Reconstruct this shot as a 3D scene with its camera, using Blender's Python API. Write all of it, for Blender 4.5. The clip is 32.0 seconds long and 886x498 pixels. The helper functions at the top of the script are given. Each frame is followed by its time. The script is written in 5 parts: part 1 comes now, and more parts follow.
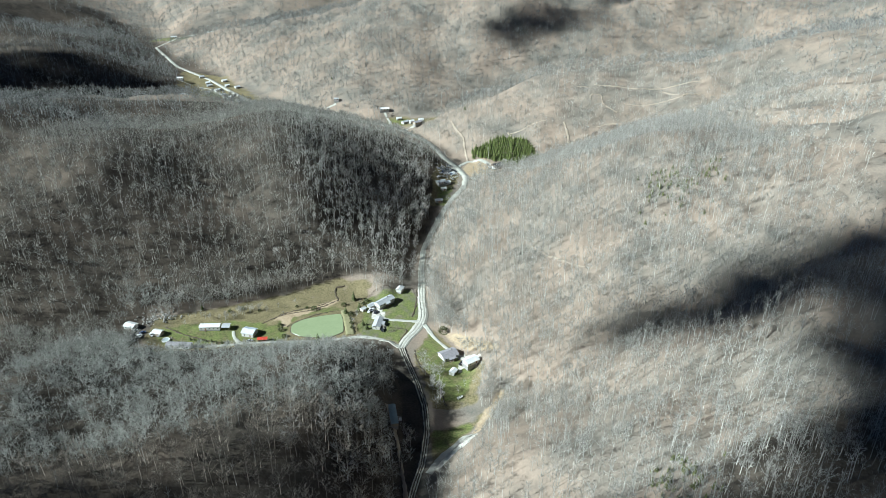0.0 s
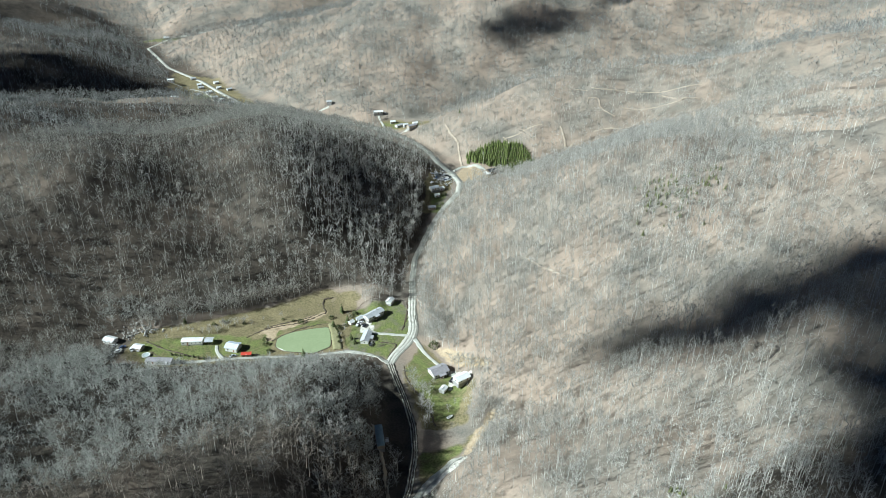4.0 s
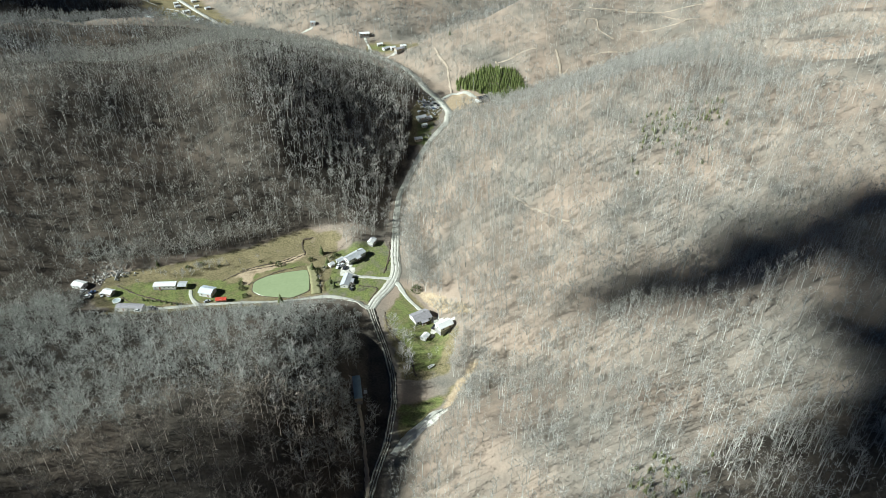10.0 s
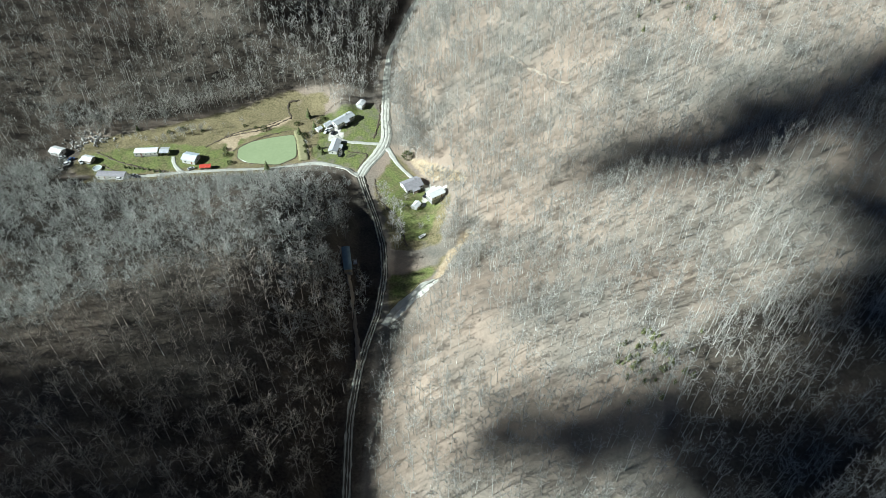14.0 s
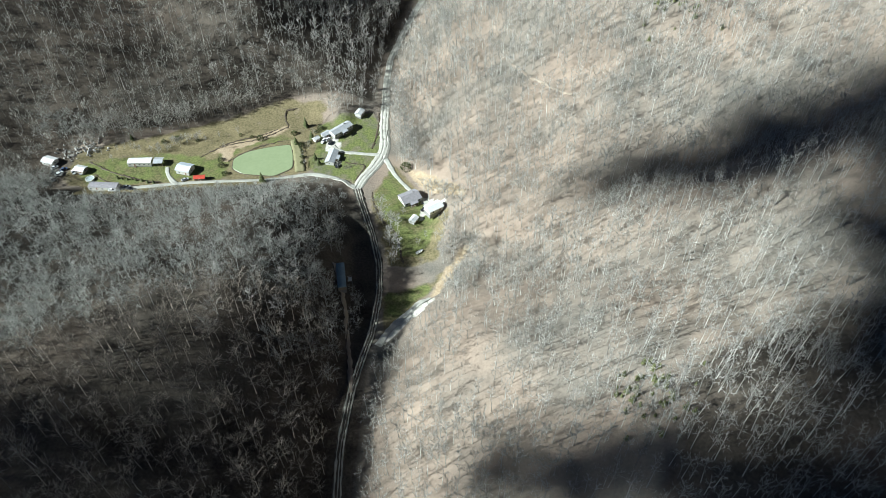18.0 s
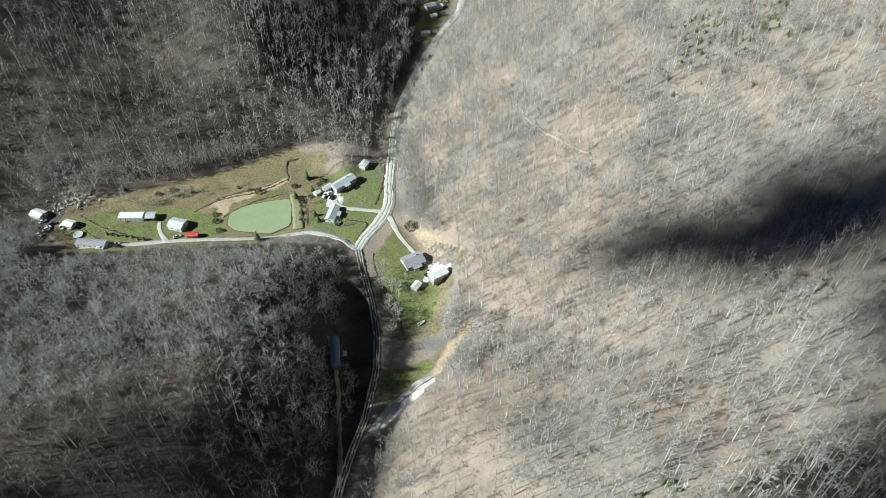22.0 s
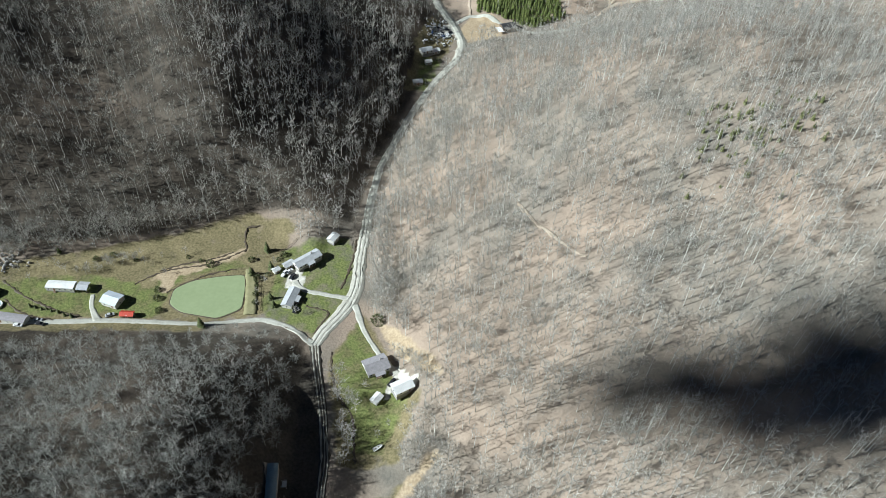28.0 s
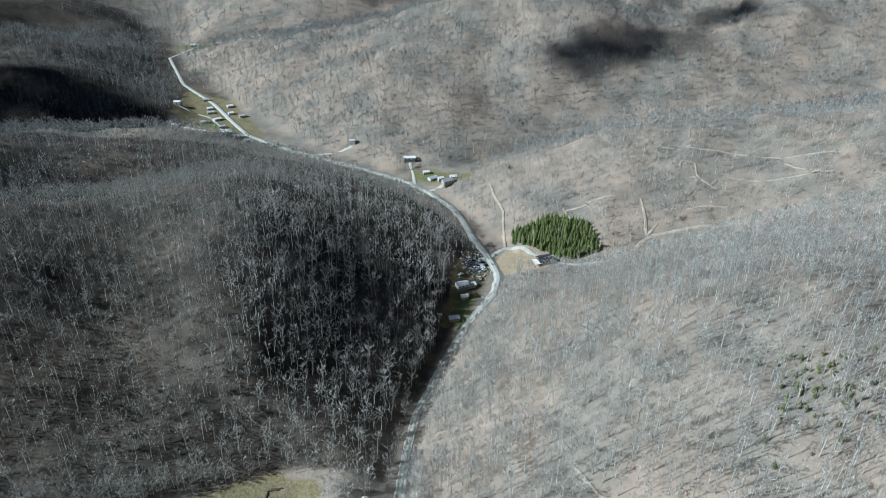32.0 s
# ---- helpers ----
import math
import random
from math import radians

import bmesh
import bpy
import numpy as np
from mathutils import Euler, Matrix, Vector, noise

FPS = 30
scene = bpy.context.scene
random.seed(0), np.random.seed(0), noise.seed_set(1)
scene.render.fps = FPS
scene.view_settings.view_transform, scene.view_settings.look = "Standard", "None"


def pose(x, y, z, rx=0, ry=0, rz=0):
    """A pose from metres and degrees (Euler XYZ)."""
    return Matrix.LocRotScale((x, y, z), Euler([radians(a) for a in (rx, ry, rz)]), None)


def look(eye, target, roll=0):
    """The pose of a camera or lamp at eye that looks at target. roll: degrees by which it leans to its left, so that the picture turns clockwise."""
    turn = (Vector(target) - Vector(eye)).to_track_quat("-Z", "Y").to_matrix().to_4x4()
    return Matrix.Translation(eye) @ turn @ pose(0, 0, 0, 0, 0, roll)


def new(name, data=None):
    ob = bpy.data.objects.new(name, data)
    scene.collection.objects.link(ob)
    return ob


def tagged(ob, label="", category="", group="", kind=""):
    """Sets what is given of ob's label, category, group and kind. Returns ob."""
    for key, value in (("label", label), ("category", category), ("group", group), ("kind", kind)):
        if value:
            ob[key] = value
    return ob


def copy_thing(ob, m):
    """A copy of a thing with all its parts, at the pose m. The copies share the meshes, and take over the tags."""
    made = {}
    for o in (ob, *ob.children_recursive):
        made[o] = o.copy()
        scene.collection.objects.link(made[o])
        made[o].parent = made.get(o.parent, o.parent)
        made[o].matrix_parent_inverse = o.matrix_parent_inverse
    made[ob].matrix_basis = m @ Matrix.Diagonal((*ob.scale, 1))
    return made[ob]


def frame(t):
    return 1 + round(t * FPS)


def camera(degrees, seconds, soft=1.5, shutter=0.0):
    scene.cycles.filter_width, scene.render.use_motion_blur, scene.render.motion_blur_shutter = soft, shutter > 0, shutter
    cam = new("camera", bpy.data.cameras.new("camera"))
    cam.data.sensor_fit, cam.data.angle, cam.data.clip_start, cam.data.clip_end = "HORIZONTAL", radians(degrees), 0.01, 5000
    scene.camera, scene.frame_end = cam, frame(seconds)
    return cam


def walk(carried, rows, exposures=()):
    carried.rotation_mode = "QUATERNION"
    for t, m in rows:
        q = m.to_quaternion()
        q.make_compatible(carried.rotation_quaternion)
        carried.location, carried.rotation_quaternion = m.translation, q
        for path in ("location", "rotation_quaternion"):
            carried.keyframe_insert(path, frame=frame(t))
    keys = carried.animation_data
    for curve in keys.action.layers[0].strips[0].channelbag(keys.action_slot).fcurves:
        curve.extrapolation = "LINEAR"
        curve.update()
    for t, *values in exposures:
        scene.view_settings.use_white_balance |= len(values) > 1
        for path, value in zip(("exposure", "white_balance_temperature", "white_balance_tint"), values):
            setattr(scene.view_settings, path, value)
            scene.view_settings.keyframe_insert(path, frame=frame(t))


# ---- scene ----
cam = camera(63.58, 32.0, soft=0.85)
EXPOSURE = ((0, 0.92, 5500, -4), (7, 0.86, 5600, -4), (9, 0.86, 5720, -4), (10.3, 0.86, 5830, -3), (12, 0.86, 5680, -4), (14.5, 0.97, 5620, -4), (17, 1.0, 5640, -3), (19, 0.92, 5680, -2), (22, 0.8, 5680, -2), (26, 0.7, 5680, 0), (30.5, 0.66, 5680, 0), (32, 0.48, 5150, -1))
PATH = [
    (0, (15.49, -448.36, 304.93), (15.495, -360.403, 257.361), 0.17),
    (0.5, (16.49, -445.94, 304.89), (16.467, -357.981, 257.314), 0.13),
    (1, (17.42, -443.51, 304.84), (17.392, -355.562, 257.248), 0.13),
    (1.5, (18.18, -441.09, 304.77), (18.155, -353.148, 257.175), 0.13),
    (2, (18.82, -438.68, 304.72), (18.831, -350.743, 257.104), 0.18),
    (2.5, (19.46, -436.13, 304.70), (19.515, -348.208, 257.055), 0.17),
    (3, (20.11, -433.55, 304.65), (20.199, -345.631, 257.002), 0.21),
    (3.5, (20.87, -430.97, 304.58), (20.967, -343.062, 256.906), 0.24),
    (5.5, (24.40, -420.39, 304.26), (24.506, -332.515, 256.537), 0.19),
    (6, (25.27, -417.76, 304.24), (25.369, -329.890, 256.506), 0.21),
    (6.5, (26.18, -415.09, 304.26), (26.259, -327.239, 256.488), 0.16),
    (7, (27.14, -412.48, 304.22), (27.222, -324.624, 256.469), 0.17),
    (7.5, (28.11, -409.98, 304.19), (28.184, -322.118, 256.436), 0.15),
    (8, (29.01, -407.61, 304.25), (29.086, -319.761, 256.466), 0.15),
    (8.5, (29.94, -405.38, 304.30), (30.009, -317.643, 256.331), 0.14),
    (9, (30.83, -403.23, 304.35), (30.984, -317.062, 253.609), 0.14),
    (9.5, (31.74, -401.09, 304.37), (31.949, -316.845, 250.504), 0.16),
    (10, (32.61, -398.93, 304.31), (32.894, -316.966, 247.029), 0.18),
    (10.5, (33.47, -396.88, 303.98), (33.802, -317.342, 243.360), 0.20),
    (11, (34.25, -394.92, 303.36), (34.622, -317.972, 239.491), 0.35),
    (11.5, (34.92, -392.91, 302.69), (35.387, -318.725, 235.629), 0.32),
    (12, (35.52, -390.84, 302.10), (36.028, -319.651, 231.874), 0.31),
    (12.5, (36.07, -388.75, 301.67), (36.592, -319.704, 229.333), 0.35),
    (13, (36.65, -386.76, 301.41), (37.093, -317.811, 228.981), 0.27),
    (13.5, (37.23, -384.82, 301.27), (37.589, -315.963, 228.755), 0.19),
    (14, (37.87, -382.87, 301.19), (38.150, -314.063, 228.626), 0.15),
    (14.5, (38.56, -380.91, 301.18), (38.756, -312.187, 228.536), 0.05),
    (16.5, (41.56, -373.24, 301.37), (41.463, -304.678, 228.568), -0.06),
    (17, (42.40, -371.25, 301.47), (42.226, -302.737, 228.631), -0.22),
    (17.5, (43.35, -369.09, 301.54), (43.089, -300.631, 228.648), -0.23),
    (18, (44.37, -366.45, 301.49), (43.406, -298.139, 228.462), -0.27),
    (18.5, (45.38, -363.22, 301.33), (43.742, -294.712, 228.510), -0.40),
    (19, (46.37, -359.40, 301.16), (44.199, -290.684, 228.536), -0.57),
    (19.5, (47.34, -355.01, 301.03), (44.825, -286.070, 228.641), -0.73),
    (20, (48.39, -350.02, 300.98), (45.497, -280.927, 228.740), -0.91),
    (20.5, (49.51, -344.35, 300.89), (46.303, -275.107, 228.812), -1.04),
    (21, (50.69, -338.04, 300.70), (47.115, -268.754, 228.690), -1.15),
    (21.5, (51.93, -331.17, 300.46), (48.138, -261.429, 228.893), -1.16),
    (22, (53.36, -324.20, 300.39), (49.269, -254.452, 228.848), -1.28),
    (22.5, (54.94, -317.17, 300.51), (50.479, -247.448, 228.961), -1.45),
    (23, (56.64, -309.97, 300.66), (51.808, -240.303, 229.088), -1.55),
    (23.5, (58.44, -302.72, 300.74), (53.263, -233.193, 229.056), -1.79),
    (24, (60.29, -295.69, 300.68), (54.801, -226.196, 228.986), -1.93),
    (24.5, (62.12, -288.87, 300.43), (56.396, -219.378, 228.748), -1.79),
    (25, (63.76, -282.14, 299.98), (57.672, -212.645, 228.333), -1.56),
    (25.5, (65.03, -275.64, 299.42), (58.539, -206.143, 227.806), -1.19),
    (26, (65.68, -269.45, 298.83), (63.080, -198.534, 228.368), 1.70),
    (26.5, (65.35, -263.93, 298.42), (62.697, -193.116, 227.865), 2.35),
    (28.5, (59.32, -244.61, 297.57), (54.769, -175.168, 225.755), 2.62),
    (29, (57.51, -239.78, 297.37), (51.216, -171.111, 224.947), 1.77),
    (29.5, (55.43, -235.14, 297.17), (49.105, -166.481, 224.737), 1.59),
    (30, (53.42, -230.55, 297.08), (47.097, -161.934, 224.606), 1.48),
    (30.5, (51.69, -225.67, 297.09), (45.350, -157.118, 224.562), 1.29),
    (31, (50.33, -220.27, 297.21), (43.069, -146.899, 229.653), 0.86),
    (31.5, (49.32, -214.80, 297.37), (41.010, -134.061, 238.960), 0.57),
    (32, (48.53, -209.62, 297.33), (39.163, -122.778, 248.630), 0.38),
]
walk(cam, [(t, look(eye, target, roll)) for t, eye, target, roll in PATH], EXPOSURE)
# ---- light ----
SUN_AZ, SUN_EL = radians(-106), radians(34)      # from the west-south-west
to_sun = Vector((math.sin(SUN_AZ) * math.cos(SUN_EL), math.cos(SUN_AZ) * math.cos(SUN_EL), math.sin(SUN_EL)))
world = bpy.data.worlds.new("sky")
scene.world = world
world.use_nodes = True
sky = world.node_tree.nodes.new("ShaderNodeTexSky")
sky.sky_type, sky.sun_disc = "NISHITA", False
sky.sun_elevation, sky.sun_rotation = SUN_EL, SUN_AZ
sky.altitude, sky.air_density, sky.dust_density = 5000, 0.28, 0.1
back = world.node_tree.nodes["Background"]
back.inputs["Strength"].default_value = 0.05
world.node_tree.links.new(sky.outputs[0], back.inputs["Color"])
sun = new("sun", bpy.data.lights.new("sun", "SUN"))
sun.data.energy, sun.data.angle, sun.data.color = 5.0, radians(0.5), (1.0, 0.96, 0.91)
sun.matrix_world = look(tuple(to_sun * 900), (0, 0, 0))



# ---- materials ----
def material(name, colour, rough=0.9, second=None, scale=1.0, bump=0.0, metal=0.0, fine=None, island=0.0):
    """A surface with a coarse and a fine mottling between two colours; scale in metres."""
    m = bpy.data.materials.new(name)
    m.use_nodes = True
    nt, b = m.node_tree, m.node_tree.nodes["Principled BSDF"]
    b.inputs["Roughness"].default_value, b.inputs["Metallic"].default_value = rough, metal
    if "Specular IOR Level" in b.inputs:
        b.inputs["Specular IOR Level"].default_value = 0.3
    second = second or tuple(c * 0.6 for c in colour)
    geo = nt.nodes.new("ShaderNodeNewGeometry")
    n1, n2 = nt.nodes.new("ShaderNodeTexNoise"), nt.nodes.new("ShaderNodeTexNoise")
    n1.inputs["Scale"].default_value, n1.inputs["Detail"].default_value = 1 / scale, 5
    n2.inputs["Scale"].default_value, n2.inputs["Detail"].default_value = (fine or 9.0) / scale, 4
    add = nt.nodes.new("ShaderNodeMath")
    add.operation = "MULTIPLY_ADD"
    ramp = nt.nodes.new("ShaderNodeValToRGB")
    ramp.color_ramp.elements[0].position, ramp.color_ramp.elements[1].position = 0.36, 0.66
    ramp.color_ramp.elements[0].color, ramp.color_ramp.elements[1].color = (*second, 1), (*colour, 1)
    half = nt.nodes.new("ShaderNodeMath")
    half.operation = "MULTIPLY"
    half.inputs[1].default_value = 0.5
    nt.links.new(geo.outputs["Position"], n1.inputs["Vector"])
    nt.links.new(geo.outputs["Position"], n2.inputs["Vector"])
    nt.links.new(n1.outputs["Fac"], half.inputs[0])
    nt.links.new(n2.outputs["Fac"], add.inputs[0])
    add.inputs[1].default_value = 0.5
    nt.links.new(half.outputs[0], add.inputs[2])
    nt.links.new(add.outputs[0], ramp.inputs[0])
    out = ramp.outputs[0]
    if island:
        hsv = nt.nodes.new("ShaderNodeHueSaturation")
        mr = nt.nodes.new("ShaderNodeMapRange")
        mr.inputs["To Min"].default_value, mr.inputs["To Max"].default_value = 1 - island, 1 + island
        nt.links.new(geo.outputs["Random Per Island"], mr.inputs["Value"])
        nt.links.new(mr.outputs[0], hsv.inputs["Value"])
        nt.links.new(out, hsv.inputs["Color"])
        out = hsv.outputs[0]
    nt.links.new(out, b.inputs["Base Color"])
    if bump:
        bp = nt.nodes.new("ShaderNodeBump")
        bp.inputs["Strength"].default_value, bp.inputs["Distance"].default_value = 0.6, bump
        nt.links.new(n2.outputs["Fac"], bp.inputs["Height"])
        nt.links.new(bp.outputs[0], b.inputs["Normal"])
    return m


def ground_material():
    """Fallen leaves, with meadow, bare earth, sand and shade-darkened litter where the plan has them."""
    m = bpy.data.materials.new("ground_cover")
    m.use_nodes = True
    nt, b = m.node_tree, m.node_tree.nodes["Principled BSDF"]
    b.inputs["Roughness"].default_value = 0.95
    b.inputs["Specular IOR Level"].default_value = 0.1
    geo = nt.nodes.new("ShaderNodeNewGeometry")

    def noise_of(size, detail=5):
        n = nt.nodes.new("ShaderNodeTexNoise")
        n.inputs["Scale"].default_value, n.inputs["Detail"].default_value = 1 / size, detail
        nt.links.new(geo.outputs["Position"], n.inputs["Vector"])
        return n.outputs["Fac"]

    def ramp(fac, c0, c1, p0=0.35, p1=0.65):
        r = nt.nodes.new("ShaderNodeValToRGB")
        r.color_ramp.elements[0].position, r.color_ramp.elements[1].position = p0, p1
        r.color_ramp.elements[0].color, r.color_ramp.elements[1].color = (*c0, 1), (*c1, 1)
        nt.links.new(fac, r.inputs[0])
        return r.outputs[0]

    def mix(fac, a, c, kind="MIX"):
        x = nt.nodes.new("ShaderNodeMixRGB")
        x.blend_type = kind
        if isinstance(fac, float):
            x.inputs[0].default_value = fac
        else:
            nt.links.new(fac, x.inputs[0])
        nt.links.new(a, x.inputs[1])
        nt.links.new(c, x.inputs[2])
        return x.outputs[0]

    def zone(name, size, sharp=3.0):
        """The plan's zone with an uneven edge."""
        at = nt.nodes.new("ShaderNodeAttribute")
        at.attribute_name = name
        k = nt.nodes.new("ShaderNodeMath")
        k.operation = "MULTIPLY_ADD"
        nt.links.new(noise_of(size), k.inputs[0])
        k.inputs[1].default_value = 0.9
        nt.links.new(at.outputs["Fac"], k.inputs[2])
        mr = nt.nodes.new("ShaderNodeMapRange")
        mr.inputs["From Min"].default_value, mr.inputs["From Max"].default_value = 0.95 - 0.5 / sharp, 0.95 + 0.5 / sharp
        nt.links.new(k.outputs[0], mr.inputs["Value"])
        return mr.outputs[0]

    big, mid, small = noise_of(60), noise_of(9), noise_of(1.3, 6)
    litter = mix(0.5, ramp(mid, (0.09, 0.08, 0.065), (0.34, 0.28, 0.215), 0.38, 0.62), ramp(small, (0.075, 0.064, 0.05), (0.36, 0.305, 0.24)))
    litter = mix(0.55, litter, ramp(noise_of(26), (0.17, 0.158, 0.132), (0.37, 0.30, 0.235), 0.38, 0.62), "MIX")
    litter = mix(0.35, litter, ramp(big, (0.17, 0.165, 0.148), (0.37, 0.275, 0.21), 0.4, 0.6))
    green = mix(0.5, ramp(noise_of(7), (0.075, 0.10, 0.030), (0.20, 0.225, 0.08)), ramp(small, (0.06, 0.075, 0.024), (0.225, 0.24, 0.09)))
    straw = mix(0.5, ramp(noise_of(12), (0.12, 0.108, 0.054), (0.27, 0.225, 0.125)), ramp(small, (0.09, 0.078, 0.042), (0.29, 0.24, 0.14)))
    earth = mix(0.5, ramp(noise_of(6), (0.34, 0.26, 0.165), (0.48, 0.385, 0.265)), ramp(small, (0.26, 0.195, 0.125), (0.52, 0.42, 0.29)))
    sand = ramp(noise_of(2.5), (0.46, 0.435, 0.37), (0.70, 0.675, 0.61))
    # darker litter colour that stands in for shade under the woods
    shade_litter = mix(0.5, ramp(mid, (0.022, 0.019, 0.015), (0.075, 0.063, 0.05)), ramp(small, (0.018, 0.015, 0.012), (0.085, 0.071, 0.056)))
    litter = mix(zone("shade_litter", 40, 1.2), litter, shade_litter)
    c = mix(zone("straw", 6), litter, straw)
    c = mix(zone("meadow", 7), c, green)
    c = mix(zone("earth", 5), c, earth)
    c = mix(zone("sand", 3), c, sand)
    nt.links.new(c, b.inputs["Base Color"])
    bp = nt.nodes.new("ShaderNodeBump")
    bp.inputs["Strength"].default_value, bp.inputs["Distance"].default_value = 0.7, 0.5
    nt.links.new(small, bp.inputs["Height"])
    nt.links.new(bp.outputs[0], b.inputs["Normal"])
    return m


GROUND = ground_material()
SHOULDER = material("gravel_shoulder", (0.52, 0.50, 0.44), 0.95, (0.33, 0.315, 0.26), 3, 0.04)
# packed earth with the hill's shade put into its colour
SHADED_EARTH = material("shade_darkened_earth", (0.13, 0.115, 0.09), 0.95, (0.05, 0.044, 0.036), 3, 0.05)
GRAVEL = material("pale_gravel", (0.55, 0.54, 0.48), 0.95, (0.36, 0.35, 0.30), 3, 0.04)
DIRT = material("pale_earth_track", (0.44, 0.37, 0.29), 0.95, (0.32, 0.26, 0.20), 4, 0.05)
BARK = material("grey_bark", (0.54, 0.52, 0.47), 0.9, (0.2, 0.19, 0.17), 9, 0, fine=3, island=0.45)
# bark darkened to stand for shade on the western hills
SHADE_BARK = material("shade_bark", (0.48, 0.465, 0.415), 0.9, (0.13, 0.124, 0.106), 8, 0, fine=3, island=0.5)
FAR_BARK = material("hazy_grey_bark", (0.38, 0.38, 0.36), 0.95, (0.12, 0.12, 0.112), 22, 0, fine=3, island=0.55)
GREY_BARK = material("young_grey_bark", (0.50, 0.50, 0.46), 0.9, (0.24, 0.238, 0.215), 9, 0, fine=3, island=0.35)
OAK_BARK = material("brown_oak_bark", (0.42, 0.365, 0.30), 0.9, (0.12, 0.104, 0.085), 8, 0, fine=3, island=0.5)
PALE_BARK = material("pale_bark", (0.54, 0.52, 0.48), 0.85, (0.30, 0.285, 0.255), 7, 0, fine=3)
NEEDLE = material("evergreen_needles", (0.12, 0.135, 0.048), 0.8, (0.05, 0.062, 0.022), 3, 0, island=0.4)
PINE_NEEDLE = material("pine_needles", (0.15, 0.17, 0.048), 0.8, (0.065, 0.088, 0.024), 3, 0, island=0.4)
OLIVE_NEEDLE = material("olive_needles", (0.21, 0.215, 0.095), 0.85, (0.09, 0.10, 0.042), 3, 0, island=0.4)
POND = material("green_pond_water", (0.30, 0.35, 0.20), 0.3, (0.26, 0.31, 0.17), 18)
MUD = material("wet_mud", (0.13, 0.10, 0.068), 0.6, (0.05, 0.04, 0.028), 3, 0.05)
WHITE_METAL = material("white_roof_metal", (0.80, 0.80, 0.79), 0.45, (0.66, 0.66, 0.65), 2.5)
BLUE_METAL = material("pale_blue_roof_metal", (0.66, 0.71, 0.78), 0.4, (0.52, 0.57, 0.63), 2.5)
GREY_ROOF = material("grey_shingles", (0.36, 0.34, 0.36), 0.9, (0.24, 0.23, 0.24), 1.2)
LIGHT_ROOF = material("weathered_grey_roof", (0.50, 0.51, 0.53), 0.7, (0.36, 0.37, 0.38), 2)
TEAL_ROOF = material("blue_green_roof", (0.42, 0.52, 0.54), 0.6, (0.30, 0.38, 0.40), 2)
RED_ROOF = material("red_roof_metal", (0.55, 0.07, 0.04), 0.5, (0.38, 0.05, 0.03), 2)
DARK_ROOF = material("dark_roof", (0.06, 0.06, 0.065), 0.8, (0.03, 0.03, 0.035), 2)
SIDING = material("pale_siding", (0.66, 0.65, 0.61), 0.7, (0.54, 0.53, 0.49), 1.5)
TAN_SIDING = material("tan_siding", (0.45, 0.39, 0.30), 0.75, (0.34, 0.29, 0.22), 1.5)
BOARD = material("weathered_boards", (0.22, 0.17, 0.12), 0.9, (0.12, 0.09, 0.065), 1)
TRIM = material("white_trim", (0.78, 0.78, 0.76), 0.6, (0.68, 0.68, 0.66), 1)
PANE = material("window_glass", (0.03, 0.035, 0.045), 0.08, (0.02, 0.025, 0.03), 1)
DOOR = material("painted_door", (0.25, 0.12, 0.08), 0.6, (0.2, 0.1, 0.06), 1)
BLOCK = material("concrete_block", (0.36, 0.35, 0.33), 0.95, (0.26, 0.25, 0.24), 1)
TYRE = material("tyre_rubber", (0.02, 0.02, 0.02), 0.9, (0.012, 0.012, 0.012), 0.3)
STEEL = material("dull_steel", (0.45, 0.45, 0.46), 0.45, (0.3, 0.3, 0.31), 0.8, metal=0.7)
PAINTS = [material("car_paint_" + n, c, 0.3, tuple(v * 0.85 for v in c), 1) for n, c in
          (("white", (0.75, 0.75, 0.74)), ("dark", (0.03, 0.03, 0.035)), ("silver", (0.45, 0.46, 0.48)), ("red", (0.35, 0.03, 0.03)), ("blue", (0.06, 0.10, 0.22)))]
ROCK = material("pale_rubble", (0.60, 0.58, 0.55), 0.9, (0.22, 0.21, 0.19), 1.2, 0.05)

# ---- the lie of the land ----
# valley floors: x, y, half width, height
VALLEYS = (
    ((-3, -700, 8, 10), (-3, -420, 8, 8), (-4, -250, 8, 4), (0, -165, 9, 2), (8, -120, 17, 0), (10, -80, 22, 0), (8, -50, 24, 0),
     (-5, -10, 17, 0), (-10, 25, 15, 0), (-5, 60, 6, 0), (-4, 115, 6, 0), (8, 177, 7, 0), (20, 230, 12, 0), (34, 280, 16, 0),
     (38, 320, 15, 0), (8, 370, 10, 0), (-35, 430, 14, 0), (-100, 480, 14, 0), (-220, 540, 24, 0), (-330, 640, 32, 0),
     (-450, 780, 15, 0), (-545, 950, 32, 0), (-800, 1500, 40, 0), (-1100, 2200, 40, 0)),
    ((-25, -5, 20, 0), (-60, 10, 33, 0), (-100, 8, 32, 0), (-140, -2, 27, 0), (-180, -14, 22, 1), (-215, -18, 16, 2), (-300, -40, 4, 12), (-480, -60, 3, 40)),
    ((30, -108, 14, 0), (46, -105, 7, 3), (68, -98, 4, 12), (95, -90, 3, 25), (150, -76, 2, 46), (230, -66, 2, 74)),
    ((60, 305, 16, 0), (100, 306, 14, 2), (135, 314, 6, 6), (220, 335, 3, 25), (320, 330, 3, 60)),
    ((-60, 470, 18, 0), (-20, 480, 16, 2), (50, 540, 7, 7), (140, 568, 5, 13), (280, 585, 4, 24), (450, 620, 3, 45)),
    ((-330, 600, 28, 0), (-430, 565, 12, 0), (-620, 500, 5, 6)),
    ((-545, 950, 32, 0), (-400, 1010, 16, 0), (-150, 1120, 10, 4), (200, 1250, 12, 10), (700, 1300, 12, 20)),
)
